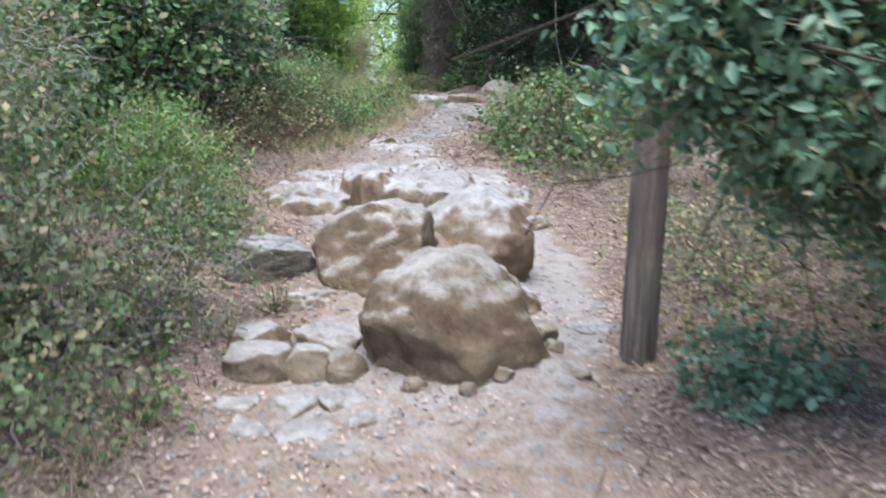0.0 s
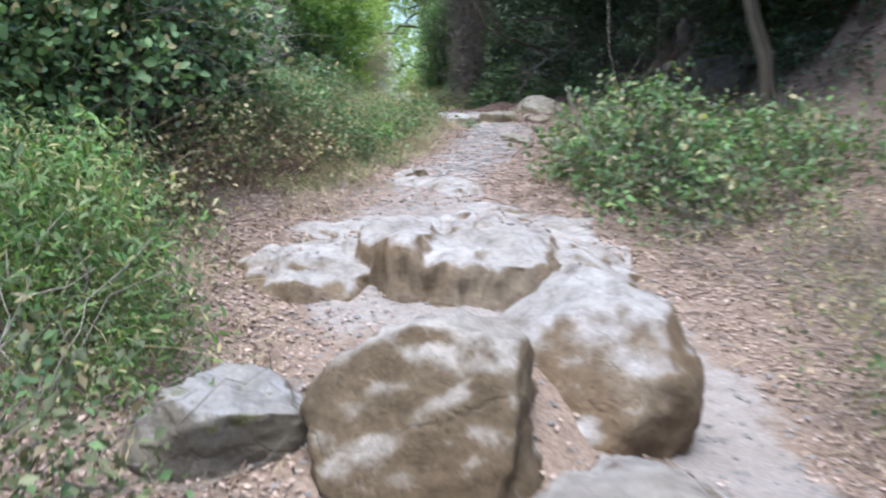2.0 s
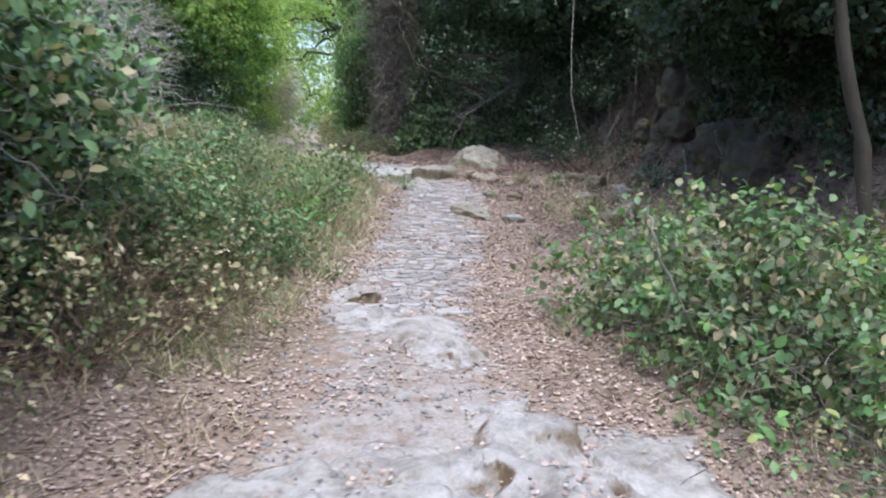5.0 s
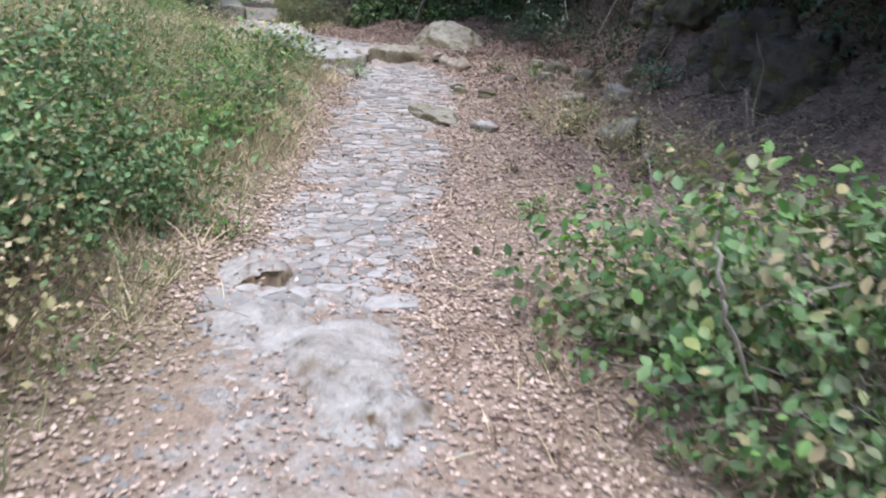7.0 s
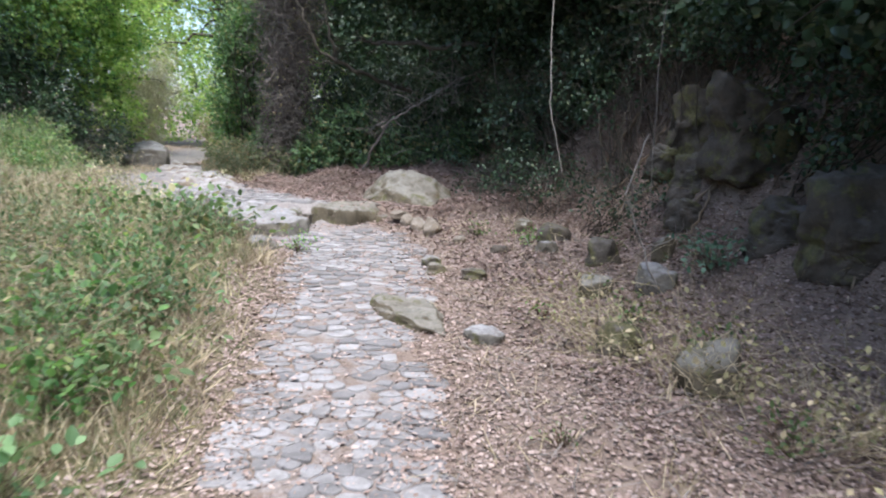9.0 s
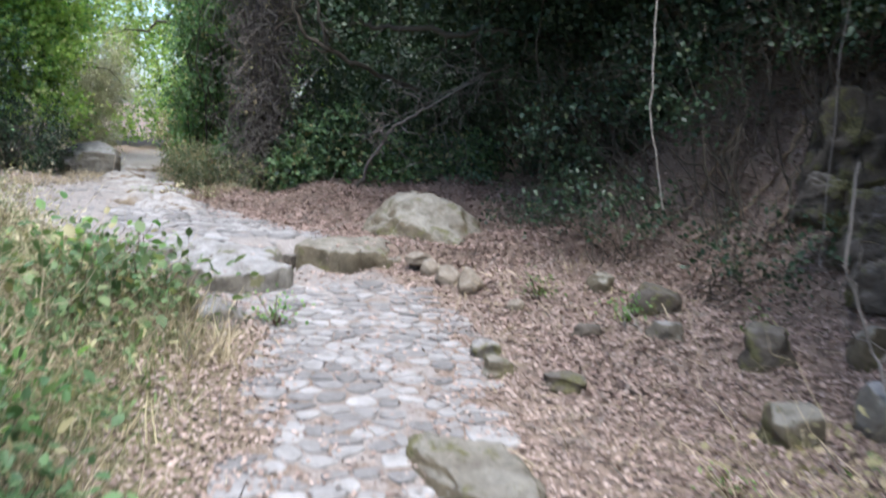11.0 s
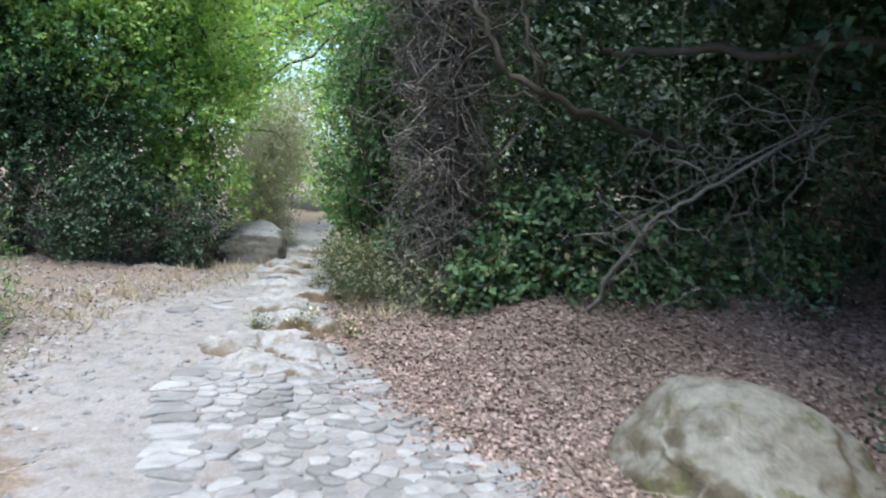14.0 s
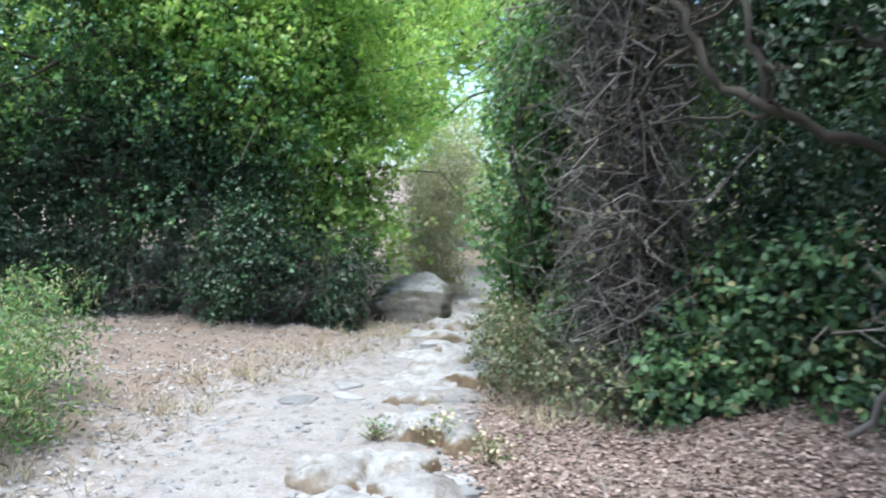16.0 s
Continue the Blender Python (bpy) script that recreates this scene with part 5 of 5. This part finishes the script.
def scatter_twigs(name, label, count, x0, x1, y0, y1, density, size, material):
    """Dry stalks and twigs lying about."""
    x, y = rng.uniform(x0, x1, count), rng.uniform(y0, y1, count)
    keep = rng.random(count) < density(x, y)
    x, y = x[keep], y[keep]
    n = len(x)
    o = np.stack([x, y, ground(x, y) + rng.uniform(.004, .03, n)], -1)
    a = unit(np.stack([rng.normal(size=n), rng.normal(size=n), rng.normal(.1, .2, n)], -1))
    nn = unit(np.stack([rng.normal(0, .3, n), rng.normal(0, .3, n), np.ones(n)], -1))
    v, f = leaves(o, a, nn, size * rng.uniform(.4, 1.4, n), STICK)
    tagged(new(name, mesh_of(name, v, f, material)), label, "twigs", kind="stuff")


off_trail = lambda x, y: np.clip(smooth(-.15, .2, verge(x, y)) * (.7 + .4 * wave(x, y, .6, 51)), 0, 1)
scatter_twigs("fallen_twigs", "dry brown twigs and stalks lying on the leaves", 9000, -3.0, 3.6, 1.8, 10.5, off_trail, .22, M_STEM)
scatter_twigs("fallen_straw", "pale dry straw lying on the verge", 14000, -3.2, 3.4, 2.0, 18.0, off_trail, .16, M_STRAW)
scatter_twigs("fallen_twigs", "grey twigs lying on the leafy slope", 9000, -.6, 4.2, 10.5, 24.0, off_trail, .2, M_TWIG)


def weed(x, y, size, count, material, label):
    """A small broad-leaved plant."""
    count *= 3
    z = height(x, y)
    root = thing("weed", x, y, z, label, "plant", "weeds on the verge")
    p = np.stack([rng.normal(0, size * .35, count), rng.normal(0, size * .35, count), np.abs(rng.normal(size * .3, size * .25, count)) + .02], -1)
    a = unit(np.stack([p[:, 0], p[:, 1], np.full(count, size * .25)], -1) + rng.normal(0, .3, (count, 3)))
    v, f = leaves(p, a, unit(np.array([0, 0, 1.0]) + rng.normal(0, .35, (count, 3))), size * rng.uniform(.09, .17, count), OVAL)
    part_mesh("foliage", mesh_of("foliage", v, f, material), root, kind="stuff")
    stalks = [wander((0, 0, -.02), q, .003, .0015, 5, .15) for q in p[: min(count, 30)]]
    v, f = tubes(stalks, 4)
    part_mesh("stalk_tuft", mesh_of("stalk_tuft", v, f, M_STEM), root, kind="stuff")


for x, y, s, c, m, lab in [(1.68, 17.15, .2, 40, M_HERB, "small green weed beside the stones"), (1.95, 16.35, .2, 34, M_FRESH, "small green weed on the leafy slope"), (2.55, 15.9, .18, 26, M_HERB, "small green weed on the leafy slope"),
                           (1.45, 14.45, .16, 16, M_FRESH, "bright seedling among fallen leaves"), (2.7, 14.5, .35, 60, M_LAUREL, "blue-green weed at the foot of the bank"), (1.9, 14.1, .26, 44, M_HERB, "tangled weed at the foot of the bank"),
                           (.82, 11.6, .2, 30, M_FRESH, "green weed in the leaf litter"), (-.12, 16.75, .22, 34, M_FRESH, "broad-leaved weed against the boulder"), (.9, 12.6, .14, 16, M_HERB, "small weed in the leaf litter"),
                           (2.05, 13.3, .3, 50, M_HERB, "bushy weed at the foot of the bank"), (-1.1, 21.95, .22, 60, M_GRASS, "grassy tuft in a hollow of the trail"), (-.7, 21.6, .2, 50, M_GRASS, "grassy tuft in a hollow of the trail"),
                           (-1.45, 21.9, .16, 40, M_HERB, "low weed in a hollow of the trail"), (2.4, 21.3, .3, 50, M_LAUREL, "dark green weed below the branches"), (1.9, 21.6, .26, 40, M_IVY, "dark green weed below the branches"),
                           (-.02, 8.35, .1, 18, M_HERB, "small weed in a rock crevice"), (-1.0, 4.6, .2, 30, M_HERB, "green weed beside the stone step"), (-1.25, 3.2, .3, 50, M_HERB, "green weed beside the stone step"),
                           (-1.0, 11.3, .2, 30, M_FRESH, "green weed beside the path rock"), (1.75, 12.2, .25, 30, M_HERB, "weed among dry stalks")]:
    weed(x, y, s, c, m, lab)
for i in range(34):
    y = rng.uniform(11.2, 18.0)
    x = left_of(y) - rng.uniform(.22, 1.7)
    weed(x, y, rng.uniform(.3, .55), 44, (M_HERB, M_BRAMBLE, M_HERB, M_FRESH)[i % 4], ("leafy green weed beside the path", "dark green weed beside the path", "dull green weed beside the path", "fresh green weed beside the path")[i % 4])
bush("bush", "dry brown stalks standing on the slope", "bush", [(1.7, 12.9, 1.3, .4, .7, .25), (1.5, 14.0, 1.3, .35, .5, .2), (2.2, 11.8, 1.3, .6, .7, .3)],
     1200, .035, M_OLIVEDRY, per=3, spray=.16, stems=160, bare=220, stem_mat=M_STRAW, stem_r=.003, group=SHRUB_L)


# ---- paving ----
def cells(pts, outline, gap):
    """Stone outlines: each point's region among its neighbours, kept to its bounds and drawn in by the joint."""
    out = []
    for i, p in enumerate(pts):
        poly = [p + np.array(c) * .16 for c in ((-1, -1), (1, -1), (1, 1), (-1, 1))]
        near = np.argsort(((pts - p) ** 2).sum(1))[1:14]
        for j in near:
            d = pts[j] - p
            dist = np.linalg.norm(d)
            d = d / dist
            lim = dist / 2 - gap
            res = []
            for k in range(len(poly)):
                a, b = poly[k] - p, poly[(k + 1) % len(poly)] - p
                ha, hb = a @ d - lim, b @ d - lim
                if ha <= 0:
                    res.append(p + a)
                if ha * hb < 0:
                    res.append(p + a + (b - a) * ha / (ha - hb))
            poly = res
            if len(poly) < 3:
                break
        if len(poly) >= 3:
            out.append((p, np.array(poly)))
    return out


def round_outline(poly, n=12):
    """The outline with its corners worn off, as n points."""
    for cut in (.11, .18):
        nxt = np.roll(poly, -1, 0)
        poly = np.stack([poly * (1 - cut) + nxt * cut, poly * cut + nxt * (1 - cut)], 1).reshape(-1, 2)
    seg = np.linalg.norm(np.roll(poly, -1, 0) - poly, axis=1)
    s = np.concatenate([[0], np.cumsum(seg)])
    t = np.linspace(0, s[-1], n, endpoint=False)
    closed = np.concatenate([poly, poly[:1]])
    return np.stack([np.interp(t, s, closed[:, 0]), np.interp(t, s, closed[:, 1])], -1)


def pave(root, y0, y1, lo, hi, spacing, material, proud, rs, gap=.010, stretch=1.0, skip=.0):
    pts = []
    tries = 0
    while tries < 9000:
        tries += 1
        y = rs.uniform(y0, y1)
        a, b = lo(y), hi(y)
        p = np.array([rs.uniform(a, b), y])
        need = spacing * (.62 + 1.25 * rs.random() ** 2)
        if all(math.hypot((p[0] - q[0]) / stretch, p[1] - q[1]) > need for q in pts):
            pts.append(p)
    pts = np.array(pts)
    inv = np.array(root.matrix_world.translation)
    for p, poly in cells(pts, None, gap):
        if rs.random() < skip:
            continue
        ring = round_outline(poly) - p
        r = np.linalg.norm(ring, axis=1).mean()
        if r < .03:
            continue
        h = proud * rs.uniform(.5, 1.4)
        tip = rs.normal(0, .03, 2)
        z = height(*p)
        rings = []
        for scale, dz in ((1.0, -.05), (1.0, h * .35), (.955, h * .85), (.7, h * 1.0)):
            q = ring * scale * (1 + rs.normal(0, .03, (len(ring), 1)))
            rings.append(np.column_stack([q + p, np.full(len(q), z + dz) + q @ tip]))
        v = np.concatenate(rings + [np.array([[*p, z + h * 1.03]])]) - inv
        n = len(ring)
        f = []
        for k in range(3):
            for a in range(n):
                b = (a + 1) % n
                f.append((k * n + a, k * n + b, (k + 1) * n + b, (k + 1) * n + a))
        f += [(3 * n + a, 3 * n + (a + 1) % n, 4 * n) for a in range(n)]
        me = bpy.data.meshes.new("cobble")
        me.from_pydata(v.tolist(), [], f)
        me.polygons.foreach_set("use_smooth", np.full(len(f), True))
        me.materials.append(material)
        part_mesh("cobble", me, root)


rs = np.random.default_rng(42)
lower = thing("cobbled_path", .2, 14, 0, "old cobbled path of worn pale stones with leaves in the joints", "path", kind="structure")
pave(lower, 10.5, 17.62, lambda y: left_of(y) + .05, lambda y: right_of(y) - .05 - .2 * (y < 15.2) * (y > 14), .105, M_COBBLE, .008, rs, gap=.004, stretch=1.5, skip=.1)
upper = thing("cobbled_path", -.5, 20, 0, "worn cobbles of grey stone in the upper path", "path", kind="structure")
pave(upper, 18.8, 21.3, lambda y: np.interp(y, [18.4, 19, 20.2, 21.3], [-.8, -1.05, -1.45, -1.45]), lambda y: np.interp(y, [18.4, 19, 20.2, 21.3], [.6, .35, -.38, -.85]), .105, M_COBBLE, .010, rs, gap=.004, stretch=1.4, skip=.08)
far = thing("cobbled_path", -1.8, 26, 0, "pale worn stones in the far trail", "path", kind="structure")
pave(far, 22.6, 28.8, lambda y: left_of(y) + .25, lambda y: right_of(y) - .1, .2, M_COBBLE, .012, rs, gap=.01, stretch=1.4, skip=.6)


def scatter_pebbles(name, label, count, y0, y1, size, material):
    """Small loose stones on the trail, one joined mesh."""
    y = rng.uniform(y0, y1, count)
    x = left_of(y) + (right_of(y) - left_of(y)) * rng.uniform(-.05, 1.05, count)
    octa = np.array([(1, 0, 0), (0, 1, 0), (-1, 0, 0), (0, -1, 0), (0, 0, .7), (0, 0, -.5), (.7, .7, .3), (-.7, .6, .3), (-.6, -.7, .35), (.7, -.6, .3)], float)
    tri = np.array([(0, 6, 4), (6, 1, 4), (1, 7, 4), (7, 2, 4), (2, 8, 4), (8, 3, 4), (3, 9, 4), (9, 0, 4)])
    s = size * rng.uniform(.3, 1.2, count) ** 1.5
    turn = rng.uniform(0, 6.28, count)
    o = octa[None] * rng.uniform(.7, 1.3, (count, len(octa), 1)) * (1, .75, .6)
    c, q = np.cos(turn)[:, None], np.sin(turn)[:, None]
    px, py = o[..., 0] * c - o[..., 1] * q, o[..., 0] * q + o[..., 1] * c
    v = np.stack([px, py, o[..., 2]], -1) * s[:, None, None] + np.stack([x, y, ground(x, y)], -1)[:, None]
    f = tri[None] + (np.arange(count) * len(octa))[:, None, None]
    tagged(new(name, mesh_of(name, v.reshape(-1, 3), f.reshape(-1, 3), material, False)), label, "gravel", kind="stuff")


scatter_pebbles("gravel", "loose pale pebbles on the dusty trail", 2600, 2.5, 10.5, .022, M_COBBLE)
scatter_pebbles("gravel", "loose stones on the upper trail", 2200, 18.3, 29.0, .03, M_COBBLE)
